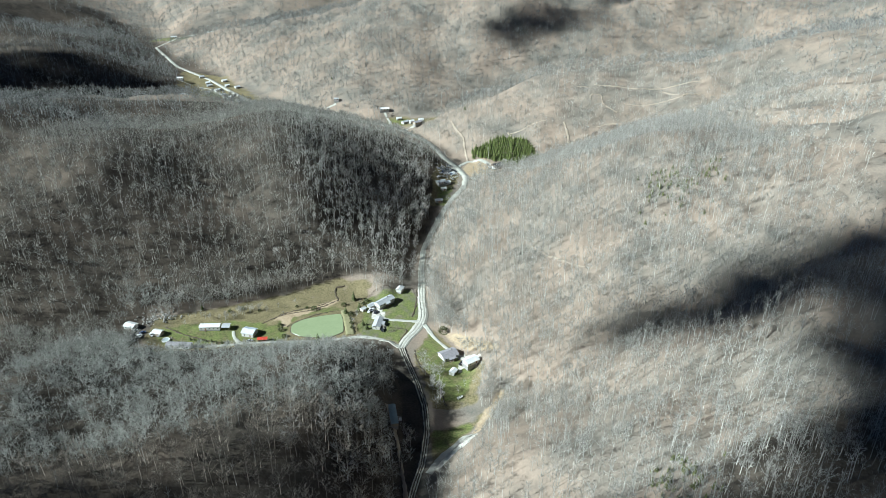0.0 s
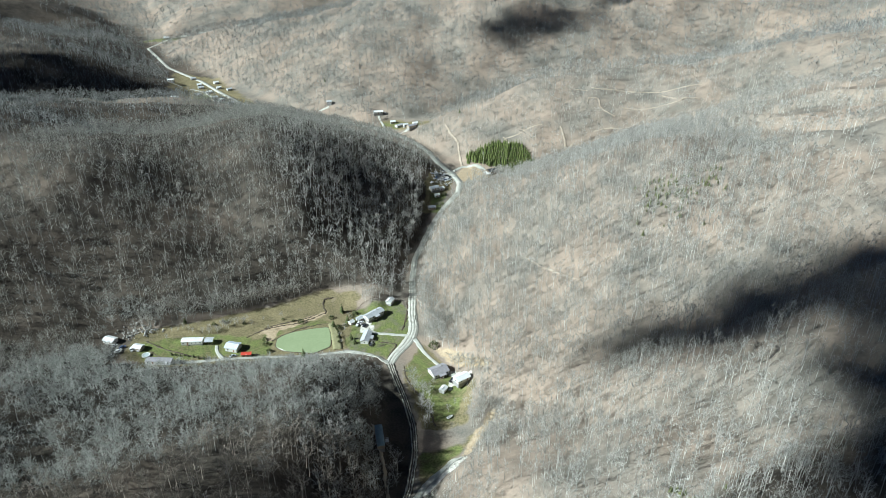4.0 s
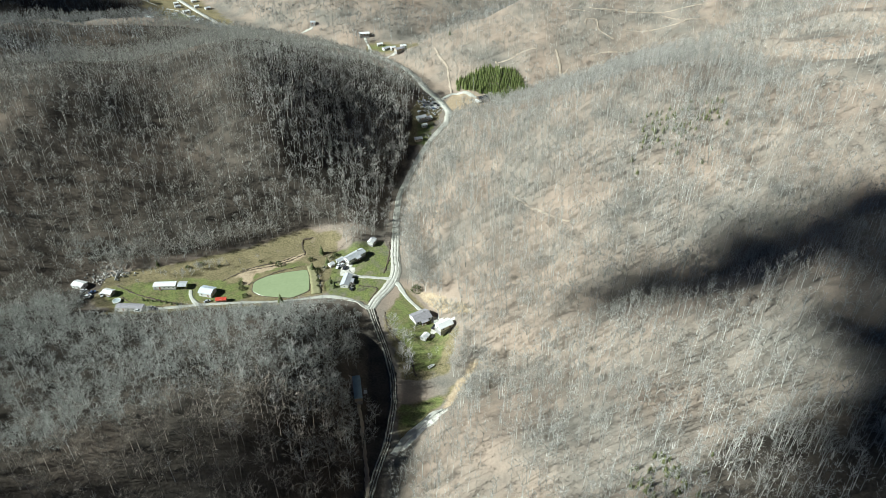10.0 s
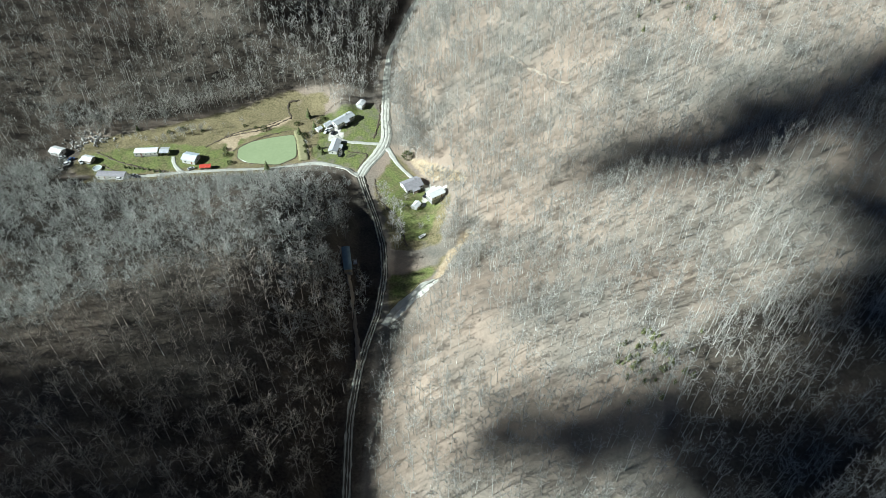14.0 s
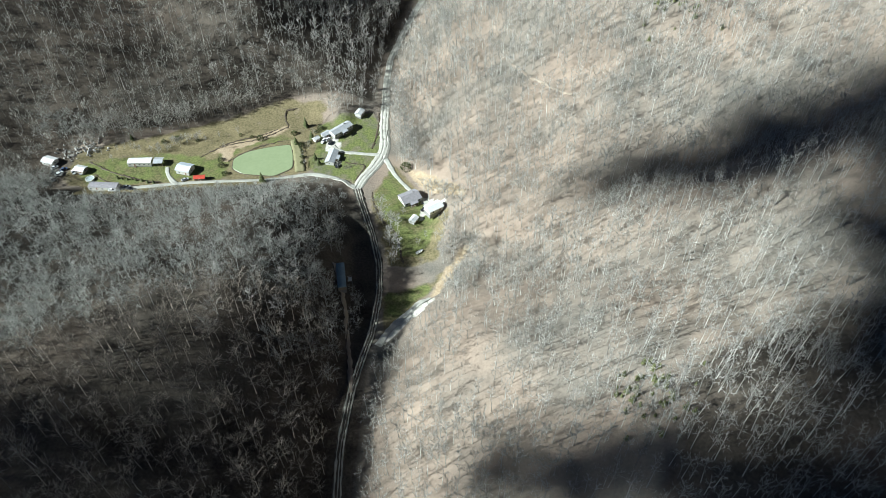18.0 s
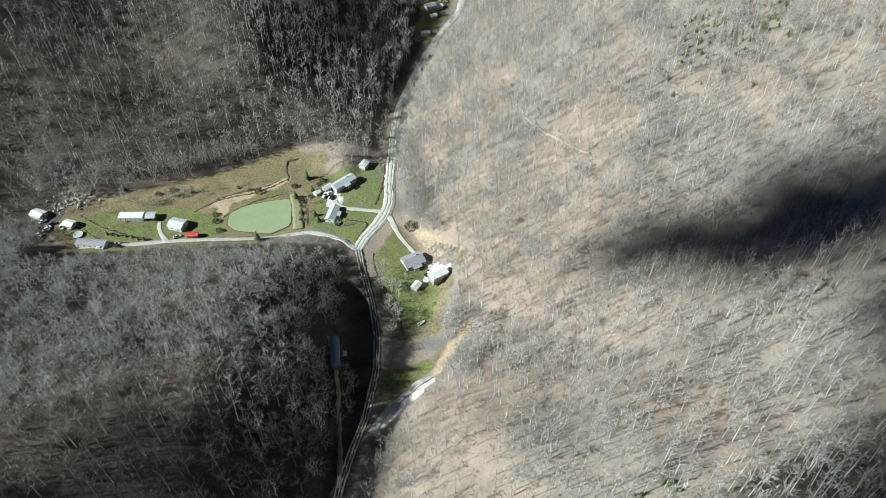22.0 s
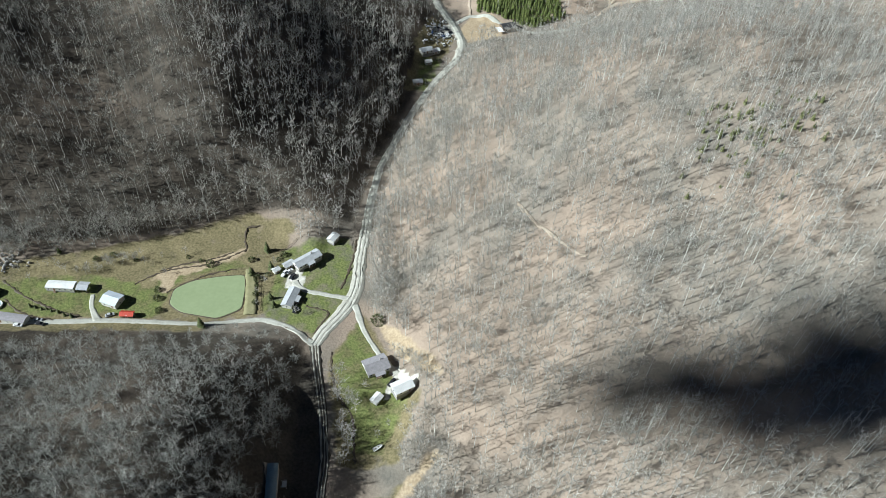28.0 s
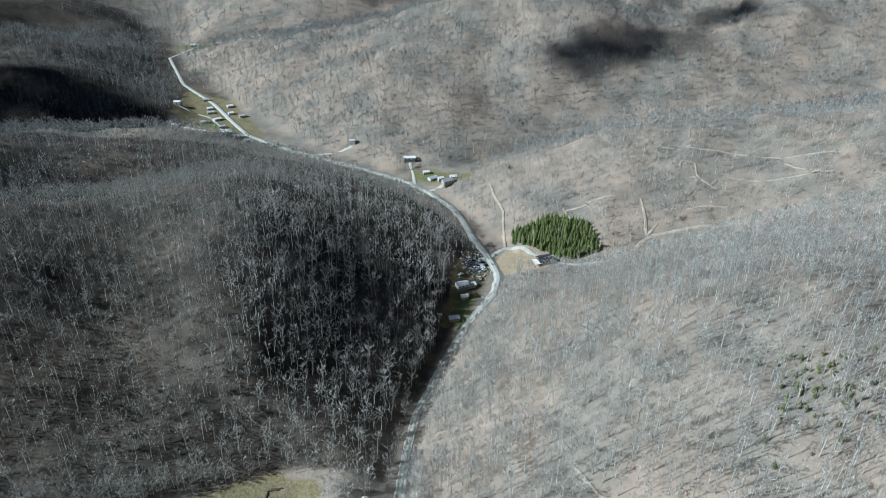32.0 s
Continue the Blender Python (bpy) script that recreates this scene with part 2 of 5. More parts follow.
# knolls and saddles: x, y, height, radius
KNOLLS = ((-280, 120, 35, 80), (190, 130, 22, 95), (-112, 115, 28, 45), (-130, 185, 28, 50), (-150, 255, 20, 55), (-165, -200, -26, 85), (-55, -150, 14, 40), (-46, -98, 15, 30), (-115, -95, -10, 40), (-320, 320, -46, 105), 
          (150, 438, 8, 60), (230, 425, 3, 70), (-150, 720, 20, 120), (120, 900, 30, 160))


def valley(X, Y):
    """Metres from the edge of the nearest valley floor (negative on it), and that floor's height; ridges between valleys come out rounded."""
    keys, lows = [], []
    for line in VALLEYS:
        best, low = np.full(X.shape, 1e9), np.zeros(X.shape)
        for (x0, y0, w0, z0), (x1, y1, w1, z1) in zip(line, line[1:]):
            dx, dy = x1 - x0, y1 - y0
            u = np.clip(((X - x0) * dx + (Y - y0) * dy) / (dx * dx + dy * dy), 0, 1)
            d = np.hypot(X - x0 - u * dx, Y - y0 - u * dy) - (w0 + u * (w1 - w0))
            key = d + (z0 + u * (z1 - z0)) * 1.8
            near = key < best
            best, low = np.where(near, key, best), np.where(near, z0 + u * (z1 - z0), low)
        keys.append(best)
        lows.append(low)
    keys, lows = np.array(keys), np.array(lows)
    first = keys.min(0)
    share = np.exp(-np.clip((keys - first) / np.clip(first * 0.25, 1, 16), 0, 50))
    low = (share * lows).sum(0) / share.sum(0)
    smooth = first - np.clip(first * 0.25, 1, 16) * np.log(share.sum(0)) * (first > 0)
    return smooth - low * 1.8, low


def waves(X, Y, size, seed):
    """Smooth irregular swells of about that wavelength, from -1 to 1."""
    r = np.random.default_rng(seed)
    v = 0
    for k in range(9):
        a, p, s = r.uniform(0, 6.28), r.uniform(0, 6.28), size * r.uniform(0.7, 1.6)
        v = v + np.sin((X * math.cos(a) + Y * math.sin(a)) * 6.28 / s + p)
    return v / 4.5


def land(X, Y):
    X, Y = np.asarray(X, float), np.asarray(Y, float)
    d, low = valley(X, Y)
    up = np.maximum(d, 0)
    south = 1 / (1 + np.exp((Y + 75) / 25))
    west = 1 / (1 + np.exp((X + 10) / 30))
    steep = 0.56 + 0.26 * south - 0.12 * west * (1 - south)
    top = 210 + 20 * waves(X, Y, 420, 3) - 95 * south - 60 / (1 + np.exp(-(Y - 520) / 60))
    rise = top * (1 - np.exp(-steep * up / top))
    soft = 1 - np.exp(-up / 30)
    for x, y, h, w in KNOLLS:
        rise = rise + soft * h * np.exp(-((X - x) ** 2 + (Y - y) ** 2) / (w * w))
    rough = soft * (4.0 * waves(X, Y, 90, 5) + 1.6 * waves(X, Y, 33, 6))
    far = 1 / (1 + np.exp(-(Y - 560) / 50))
    return low + rise + rough + far * (1 - np.exp(-up / 60)) * 15 * waves(X, Y, 240, 8)


def grid_mesh(name, xs, ys, z):
    nx, ny = len(xs), len(ys)
    X, Y = np.meshgrid(xs, ys)
    co = np.stack([X, Y, z(X, Y)], -1).reshape(-1, 3)
    i = np.arange(nx * ny).reshape(ny, nx)
    q = np.stack([i[:-1, :-1], i[:-1, 1:], i[1:, 1:], i[1:, :-1]], -1).reshape(-1, 4)
    return fast_mesh(name, co, q)


def fast_mesh(name, co, faces):
    """A mesh from arrays of vertices and of faces that all have the same number of corners."""
    n, k = faces.shape
    me = bpy.data.meshes.new(name)
    me.vertices.add(len(co))
    me.vertices.foreach_set("co", co.astype(np.float32).ravel())
    me.loops.add(n * k)
    me.loops.foreach_set("vertex_index", faces.astype(np.int32).ravel())
    me.polygons.add(n)
    me.polygons.foreach_set("loop_start", np.arange(0, n * k, k, dtype=np.int32))
    me.update(calc_edges=True)
    return me


def axis2(points, steps):
    """Grid lines that run from point to point, each stretch at its own step."""
    out = []
    for a, b, s in zip(points, points[1:], steps):
        out.append(np.linspace(a, b, max(1, round((b - a) / s)), endpoint=False))
    return np.concatenate(out + [[points[-1]]])


def inside(X, Y, poly):
    """Whether points lie in a polygon."""
    r = np.zeros(np.shape(X), bool)
    for (x0, y0), (x1, y1) in zip(poly, poly[1:] + poly[:1]):
        cross = ((y0 > Y) != (y1 > Y)) & (X < (x1 - x0) * (Y - y0) / (y1 - y0 + 1e-9) + x0)
        r ^= cross
    return r


# open ground, as outlines on the plan
LAWNS = (
    ((-112, -25), (-100, -27), (-98, -6), (-92, 6), (-74, 12), (-60, 16), (-70, 22), (-100, 14), (-112, 0)), ((-36, -22), (-12, -30), (2, -4), (-3, 30), (-10, 48), (-24, 44), (-46, 34), (-48, -14)),
    ((-185, -34), (-135, -28), (-112, -25), (-108, -4), (-138, 2), (-175, -4), (-200, -14)),
    ((-4, -40), (6, -12), (24, -40), (40, -62), (30, -92), (14, -92), (4, -62)),
    ((8, -116), (21, -115), (31, -108), (36, -114), (29, -122), (22, -130), (17, -138), (9, -139)),
    ((-60, 462), (-8, 450), (-6, 476), (-58, 486)), ((8, 205), (20, 205), (26, 250), (10, 262)),
    ((-345, 590), (-305, 575), (-300, 600), (-340, 620)), ((-560, 940), (-490, 965), (-470, 1000), (-540, 985)),
)
STRAWS = (
    ((-200, -32), (-178, -36), (-135, -29), (-72, -25), (-44, -17), (-46, 34), (-72, 54), (-141, 24), (-200, 0)),
    ((-200, 2), (-141, 26), (-102, 43), (-72, 56), (-40, 52), (-46, 30), (-62, 14), (-100, 8), (-140, 0), (-190, -6)),
    ((-46, -16), (-63, 14), (-70, 18), (-44, 40), (-40, 10)),
    ((-6, -44), (8, -8), (28, -40), (44, -60), (38, -96), (10, -100), (2, -70)),
    ((6, -118), (30, -112), (50, -98), (30, -122), (10, -150)),
    ((-185, -48), (-120, -40), (-70, -34), (-70, -28), (-185, -32)),
    ((2, 272), (12, 316), (28, 308), (34, 288), (30, 262), (16, 240), (10, 206), (0, 206), (4, 250)), ((-62, 455), (0, 445), (10, 480), (-60, 492)), ((-390, 620), (-300, 555), (-240, 560), (-330, 690), (-420, 740)),
)
EARTHS = (((-116, -2), (-107, 9), (-88, 18), (-74, 28), (-68, 31), (-66, 27), (-80, 16), (-96, 6)), ((15, -14), (23, -28), (31, -37), (40, -44), (50, -53), (57, -60), (50, -45), (37, -31), (26, -20)), ((53, -88), (42, -103), (36, -114), (32, -124), (38, -120), (50, -100), (57, -93)),
          ((36, 300), (45, 327), (62, 328), (88, 306), (60, 290), (46, 283)), ((-110, 8), (-100, 14), (-98, -4), (-104, -10)))
# ground kept clear of trees beside the lanes and the creek
CLEAR = (((6, -162), (20, -160), (42, -134), (48, -114), (36, -112), (10, -140)), ((-200, -34), (-100, -20), (-72, -14), (-44, -8), (-29, -16), (-14, -31), (-17, -36), (-30, -30), (-44, -26), (-60, -28), (-75, -32), (-100, -35), (-128, -44), (-150, -64), (-190, -72), (-200, -50)),
         ((-19, -40), (-13, -36), (-6, -60), (-2, -90), (2, -120), (-6, -150), (-11, -150), (-17, -128), (-17, -80)),
         ((-4, 52), (-17, 48), (-19, 70), (-13, 115), (-1, 170), (8, 200), (14, 190), (4, 150), (-4, 110)),
         ((0, 270), (12, 318), (30, 312), (38, 290), (36, 262), (18, 240), (10, 203), (-3, 203), (2, 250)))
SANDS = (((8, -153), (14, -142), (22, -132), (32, -121), (37, -126), (30, -136), (20, -143), (12, -152)),
         ((24, -39), (31, -43), (41, -50), (42, -57), (36, -56), (31, -55), (28, -62), (25, -56), (29, -50)),
         ((-38, 4), (-30, 4), (-29, 12), (-34, 20), (-40, 14)), ((15, 300), (28, 312), (34, 298), (24, 286)))

# woods, mostly west of the creek, where shade is put into darker litter
SHADED_WOODS = (((134, -217), (159, -198), (203, -187), (280, -178), (360, -360), (122, -360), (106, -318), (127, -286), (114, -258), (129, -236)), ((-600, -120), (-205, -44), (-196, -4), (-225, 20), (-600, 60)), ((-1400, 500), (-480, 430), (-340, 700), (-470, 850), (-620, 1100), (-1400, 1500)), ((2, -480), (3, -150), (8, -118), (3, -85), (-8, -48), (-14, -38), (-60, -34), (-200, -40), (-420, -90), (-700, -480)), ((-12, 60), (6, 180), (20, 260), (6, 350), (-60, 420), (-260, 500), (-500, 420), (-600, 0), (-220, 6), (-130, 34), (-60, 58)))

xs = axis2((-4500, -1500, -700, -260, 130, 520, 1200, 4500), (130, 40, 9, 2.5, 5, 25, 130))
ys = axis2((-2500, -700, -420, -170, 80, 360, 1000, 1600, 4800), (120, 25, 5, 2.5, 3, 7, 22, 130))
me = grid_mesh("ground", xs, ys, land)
me.polygons.foreach_set("use_smooth", np.ones(len(me.polygons), bool))
GX, GY = np.meshgrid(xs, ys)
for zone_name, polys in (("meadow", LAWNS), ("straw", STRAWS), ("earth", EARTHS), ("sand", SANDS), ("shade_litter", SHADED_WOODS)):
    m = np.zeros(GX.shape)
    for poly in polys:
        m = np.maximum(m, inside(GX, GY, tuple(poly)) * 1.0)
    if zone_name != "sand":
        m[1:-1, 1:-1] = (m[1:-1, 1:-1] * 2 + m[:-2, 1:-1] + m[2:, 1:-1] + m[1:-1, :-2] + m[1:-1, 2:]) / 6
    m *= {"meadow": 0.62, "straw": 0.75, "shade_litter": 0.8, "earth": 0.95}.get(zone_name, 1.0)
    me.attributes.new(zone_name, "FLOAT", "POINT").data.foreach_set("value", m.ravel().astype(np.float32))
me.materials.append(GROUND)
tagged(new("ground", me), "steep leaf-covered hills and mown valley floor", "ground", kind="structure")

# ---- roads and water ----
def centre_line(pts, step):
    p = np.array(pts, float)
    s = np.concatenate([[0], np.cumsum(np.hypot(*np.diff(p[:, :2], axis=0).T))])
    n = max(4, int(s[-1] / step))
    u = np.linspace(0, s[-1], n)
    q = np.stack([np.interp(u, s, p[:, k]) for k in range(p.shape[1])], 1)
    for _ in range(max(2, int(12 / step))):
        q[1:-1] = (q[:-2] + 2 * q[1:-1] + q[2:]) / 4
    return q


def ribbon(name, pts, mat, lift=0.1, step=2.5, offset=0.0, width=None, ragged=0.25, seed=1, parent=None, reach=1.2):
    """A strip that follows the ground, with uneven edges; pts: x, y, width."""
    r = np.random.default_rng(seed)
    q = centre_line(pts, step)
    n = len(q)
    t = np.gradient(q[:, :2], axis=0)
    t /= np.linalg.norm(t, axis=1)[:, None]
    nrm = np.stack([-t[:, 1], t[:, 0]], 1)
    w = q[:, 2] if width is None else np.full(n, width)
    across = np.array([-0.5, -0.46, -0.2, 0.2, 0.46, 0.5])
    edge = np.tile(across, (n, 1)) * w[:, None] + offset
    edge[:, :2] += r.normal(0, ragged, n)[:, None]
    edge[:, 4:] += r.normal(0, ragged, n)[:, None]
    P = q[:, None, :2] + nrm[:, None] * edge[..., None]
    # lies on the highest ground near it, so that it never sinks in; its edges turn down into the soil
    z = np.max([land(P[..., 0] + a, P[..., 1] + b) for a, b in ((0, 0), (reach, 0), (-reach, 0), (0, reach), (0, -reach))], axis=0) + lift
    z[:, 0] -= 0.5 + lift
    z[:, 5] -= 0.5 + lift
    co = np.concatenate([P, z[..., None]], -1).reshape(-1, 3)
    i = np.arange(n * 6).reshape(n, 6)
    f = np.stack([i[:-1, :-1], i[1:, :-1], i[1:, 1:], i[:-1, 1:]], -1).reshape(-1, 4)[:, ::-1]
    me = fast_mesh(name, co, f)
    me.materials.append(mat)
    ob = new(name, me)
    if parent:
        ob.parent = parent
    return ob


MAIN = ((-3, -450, 7), (-3, -250, 7), (-5, -211, 7), (-3, -182, 7), (0, -164, 7), (4, -146, 7), (6, -117, 7), (4, -95, 7), (-2, -71, 7), (-9, -50, 7),
        (-14, -33, 7), (-11, -23, 7.5), (-4, -11, 8), (0, 0, 9), (1, 12, 8), (-1, 27, 7.5), (-2, 57, 6.5), (-3, 79, 5), (-2, 115, 4.6), (11, 177, 4.6), (24, 222, 5),
        (38, 256, 7), (41, 281, 8), (31, 312, 8), (17, 340, 8), (4, 377, 8), (-9, 402, 8), (-32, 431, 8), (-61, 457, 8), (-115, 486, 8), (-160, 505, 8),
        (-217, 534, 8), (-269, 568, 7), (-307, 615, 7), (-354, 677, 7), (-434, 760, 6), (-520, 900, 5))
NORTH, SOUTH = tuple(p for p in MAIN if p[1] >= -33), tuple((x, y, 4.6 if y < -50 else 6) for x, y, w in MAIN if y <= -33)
road = tagged(ribbon("road", NORTH, SHOULDER, 0.12), "gravel-shouldered valley road with pale wheel tracks", "road", kind="structure")
for k, (off, wide) in enumerate(((-1.9, 1.0), (-0.1, 1.7), (1.9, 0.9))):
    ribbon("wheel_track", NORTH, GRAVEL, 0.18, 2.5, off, wide, 0.28, 20 + k, road)
# the hill's shade here is painted: darker surface, duller wheel tracks
ribbon("shaded_stretch", SOUTH, SHADED_EARTH, 0.15, 2.5, 0, None, 0.3, 24, road)
for k, (off, wide) in enumerate(((-1.5, 0.7), (-0.2, 0.45), (1.3, 0.75))):
    ribbon("wheel_track", SOUTH, SHOULDER, 0.24, 2.5, off, wide, 0.16, 25 + k, road)
FAR_MAIN = tuple(p for p in MAIN if p[1] >= 250)
ribbon("surface", FAR_MAIN, GRAVEL, 0.30, 4, 0, 4.6, 0.2, 31, road)
LANES = (
    ((-14, -33, 4.2), (-29, -23, 3.4), (-44, -19, 3.2), (-60, -23, 3.2), (-72, -27, 3.2), (-99, -29, 3.6), (-120, -30, 5), (-135, -32, 4.5), (-160, -36, 4.5), (-178, -38, 4)),
    ((0, 0, 3.5), (-12, 1, 2.6), (-29, 3, 3.0), (-34, 9, 4)),
    ((2, -4, 4), (10, -22, 2.8), (22, -38, 2.8), (30, -46, 4.5)),
    ((-128, -31, 5), (-134, -25, 2.6), (-138, -19, 2.6), (-139, -13, 2.6)),
    ((8, -154, 4.5), (14, -141, 3.6), (26, -129, 5), (34, -122, 3)),
    ((31, 310, 5), (44, 329, 4.5), (60, 326, 3.5), (84, 308, 3.5), (100, 303, 3), (130, 308, 3)),
    ((-264, 566, 5), (-300, 570, 4), (-335, 580, 4), (-365, 588, 4)), ((-300, 570, 3), (-318, 600, 3), (-340, 625, 3), (-390, 650, 3)),
    ((-37, 436, 5), (-20, 448, 4), (-8, 462, 3)), ((-52, 452, 4), (-58, 480, 3), (-64, 498, 3)),
    ((-180, 515, 4), (-135, 532, 3)), ((-520, 900, 4), (-505, 990, 5), (-420, 1045, 5), (-330, 1095, 4)),
)
for k, pts in enumerate(LANES):
    tagged(ribbon("lane", pts, GRAVEL, 0.15, 2.0, 0, None, 0.2, 40 + k, None, 0.6), "pale gravel lane", "lane", kind="structure")
TRACKS = (
    ((44, 330, 2.5), (41, 361, 2.2), (40, 381, 2.2), (31, 400, 2), (25, 422, 1.8)),
    ((128, 310, 2.6), (144, 316, 2.6), (161, 332, 2.8), (187, 337, 2.4), (209, 340, 2.2), (239, 338, 2.4), (268, 334, 2.2), (300, 330, 2)),
    ((161, 332, 2), (161, 347, 2.2), (158, 367, 1.6)), ((161, 332, 1.8), (171, 344, 1.5)),
    ((128, 310, 2.2), (128, 324, 2.2), (113, 337, 2), (97, 357, 1.8), (93, 368, 1.5)), ((94, 365, 1.4), (118, 369, 1.2), (137, 370, 1.1)),
    ((192, 390, 1.4), (192, 399, 1.5), (206, 398, 1.4), (205, 384, 1.4), (221, 371, 1.2)), ((194, 354, 1.2), (211, 357, 1.3), (229, 356, 1.2)),
    ((230, 382, 1.2), (277, 372, 1.4), (311, 360, 1.2)), ((173, 419, 1.2), (238, 408, 1.4), (321, 386, 1.2)), ((276, 392, 1.4), (290, 376, 1.4)),
    ((277, 250, 2), (267, 200, 2)), ((84, 43, 1.0), (90, 33, 1.5), (96, 24, 1.2), (106, 12, 1.6), (118, -1, 1.0)),
    ((-19, -104, 2.2), (-12, -125, 2.2), (-6, -160, 2.2), (-3, -182, 2.2)),
)
for k, pts in enumerate(TRACKS):
    tagged(ribbon("dirt_track", pts, DIRT, 0.3, 2.0, 0, None, 0.3, 60 + k, None, 0.2), "pale earth track through the woods", "track", kind="structure")
# the ditch beside the road and the creek
for k, pts in enumerate((((-6, 46, 1), (-5, 34, 1.2), (-6, 18, 1.2), (-8, 6, 1)), ((-24, -8, 1.2), (-10, -10, 1), (-16, -26, 1.2)),
                         ((-4.5, -36, 0.9), (-2.5, -48, 1.1), (1, -56, 1.2), (5, -64, 1.3), (11, -69, 1.2), (14, -76, 1.3), (15, -83, 1.3), (18, -96, 1.1)), ((-120, -3, 0.7), (-113, 4, 1.0), (-104, 10, 1.2), (-87, 15, 1.2), (-76, 22, 1.2), (-67, 30, 0.9)),
                         ((-110, 8, 0.7), (-98, 15, 1.1), (-84, 20, 1.2), (-74, 27, 0.8)), ((-67, 30, 0.9), (-71, 39, 1.3), (-72, 47, 0.9), (-64, 48, 0.8)), ((-101, -7, 0.8), (-95, -2, 1.2), (-89, 4, 1.3), (-80, 10, 1.1), (-68, 14.5, 0.7)), ((-183, -22, 0.8), (-173, -29, 1.2), (-163, -32, 1.1), (-151, -33, 0.9)), ((-190, -10, 1), (-172, -20, 1.2), (-150, -27, 1.2), (-140, -28, 1)))):
    tagged(ribbon("ditch", pts, MUD, 0.1, 1.2, 0, None, 0.35, 80 + k), "dark muddy ditch", "ditch", kind="structure")


def smooth_outline(poly, n=64):
    p = np.array(poly, float)
    p = np.concatenate([p, p[:1]])
    s = np.concatenate([[0], np.cumsum(np.hypot(*np.diff(p, axis=0).T))])
    u = np.linspace(0, s[-1], n, endpoint=False)
    q = np.stack([np.interp(u, s, p[:, 0]), np.interp(u, s, p[:, 1])], 1)
    for _ in range(2):
        q = (np.roll(q, 1, 0) + 2 * q + np.roll(q, -1, 0)) / 4
    return q


def sheet(name, poly, z, mat, rim, grow):
    """A level sheet with a rim that slopes down outward."""
    q = smooth_outline(poly)
    c = q.mean(0)
    bm = bmesh.new()
    inner = [bm.verts.new((x, y, z)) for x, y in q]
    outer = [bm.verts.new((*(c + (np.array((x, y)) - c) * grow), z - rim)) for x, y in q]
    bm.faces.new(inner)
    for k in range(len(q)):
        j = (k + 1) % len(q)
        bm.faces.new((inner[k], outer[k], outer[j], inner[j]))
    bmesh.ops.recalc_face_normals(bm, faces=bm.faces)
    me = bpy.data.meshes.new(name)
    bm.to_mesh(me)
    bm.free()
    me.materials.append(mat)
    return new(name, me)


POND_EDGE = ((-98, -4), (-90, 3), (-76, 8), (-62, 11), (-59, 0), (-57, -14), (-68, -22), (-89, -20), (-97, -15))
pz = float(np.max(land(*smooth_outline(POND_EDGE).T)))
tagged(sheet("pond_bank", POND_EDGE, pz + 0.12, MUD, 0.7, 1.07), "muddy pond bank", "bank", kind="structure")
tagged(sheet("pond_water", tuple((-78 + (x + 78) * 0.97, -6 + (y + 6) * 0.96) for x, y in POND_EDGE), pz + 0.3, POND, 0.18, 1.01), "still pale green farm pond", "pond", kind="structure")
DAM = ((-52, -17, 7), (-55, -4, 6.5), (-58, 8, 6), (-62, 15, 4))
tagged(ribbon("pond_dam", DAM, material("dry_grass_bank", (0.30, 0.28, 0.16), 0.95, (0.19, 0.18, 0.09), 3, 0.05), 0.45, 1.5, 0, None, 0.3, 91), "dry grass dam beside the pond", "bank", kind="structure")

# ---- clouds ----
CLOUD = material("cloud_vapour", (0.85, 0.85, 0.86), 1.0, (0.78, 0.79, 0.81), 90)
CLOUD_BASE = 2000


def cloud(lobes, seed, label, thick=4.0):
    """A broken cumulus: puffs heaped over a flat base. lobes: x, y on the ground below the sun's slant, half length, half width, turn; thick: how many puffs lie over each spot."""
    r = np.random.default_rng(seed)
    unit = bmesh.new()
    bmesh.ops.create_icosphere(unit, subdivisions=1, radius=1.0)
    V0 = np.array([v.co for v in unit.verts])
    F0 = np.array([[v.index for v in f.verts] for f in unit.faces])
    unit.free()
    co, fa, n = [], [], 0
    for x, y, a, b, turn in lobes:
        base = float(land(x, y))
        drift = to_sun * ((CLOUD_BASE - base) / to_sun.z)
        c, s = math.cos(radians(turn)), math.sin(radians(turn))
        mean = max(0.2 * b, 6.0) if b > 35 else 7.0
        for _ in range(int(4 + thick * a * b / (1.3 * mean * mean))):
            q, g = math.sqrt(r.uniform(0, 1)), r.uniform(0, 6.283)
            u, v = a * q * math.cos(g), b * q * math.sin(g)
            size = mean * (1.2 - 0.4 * q) * r.uniform(0.6, 1.4)
            P = V0 * (1 + 0.16 * np.sin(V0 @ r.normal(0, 3.5, (3, 3))).sum(1, keepdims=True) / 2) * size * np.array((1.15, 1.15, 0.7))
            P[:, 2] = np.maximum(P[:, 2], -0.25 * size)
            P += (x + drift.x + u * c - v * s, y + drift.y + u * s + v * c, CLOUD_BASE + size * 0.3 * r.uniform(0, 1))
            co.append(P)
            fa.append(F0 + n)
            n += len(V0)
    me = fast_mesh("cloud", np.concatenate(co), np.concatenate(fa))
    me.polygons.foreach_set("use_smooth", np.ones(len(me.polygons), bool))
    me.materials.append(CLOUD)
    return tagged(new("cloud", me), label, "cloud", kind="structure")


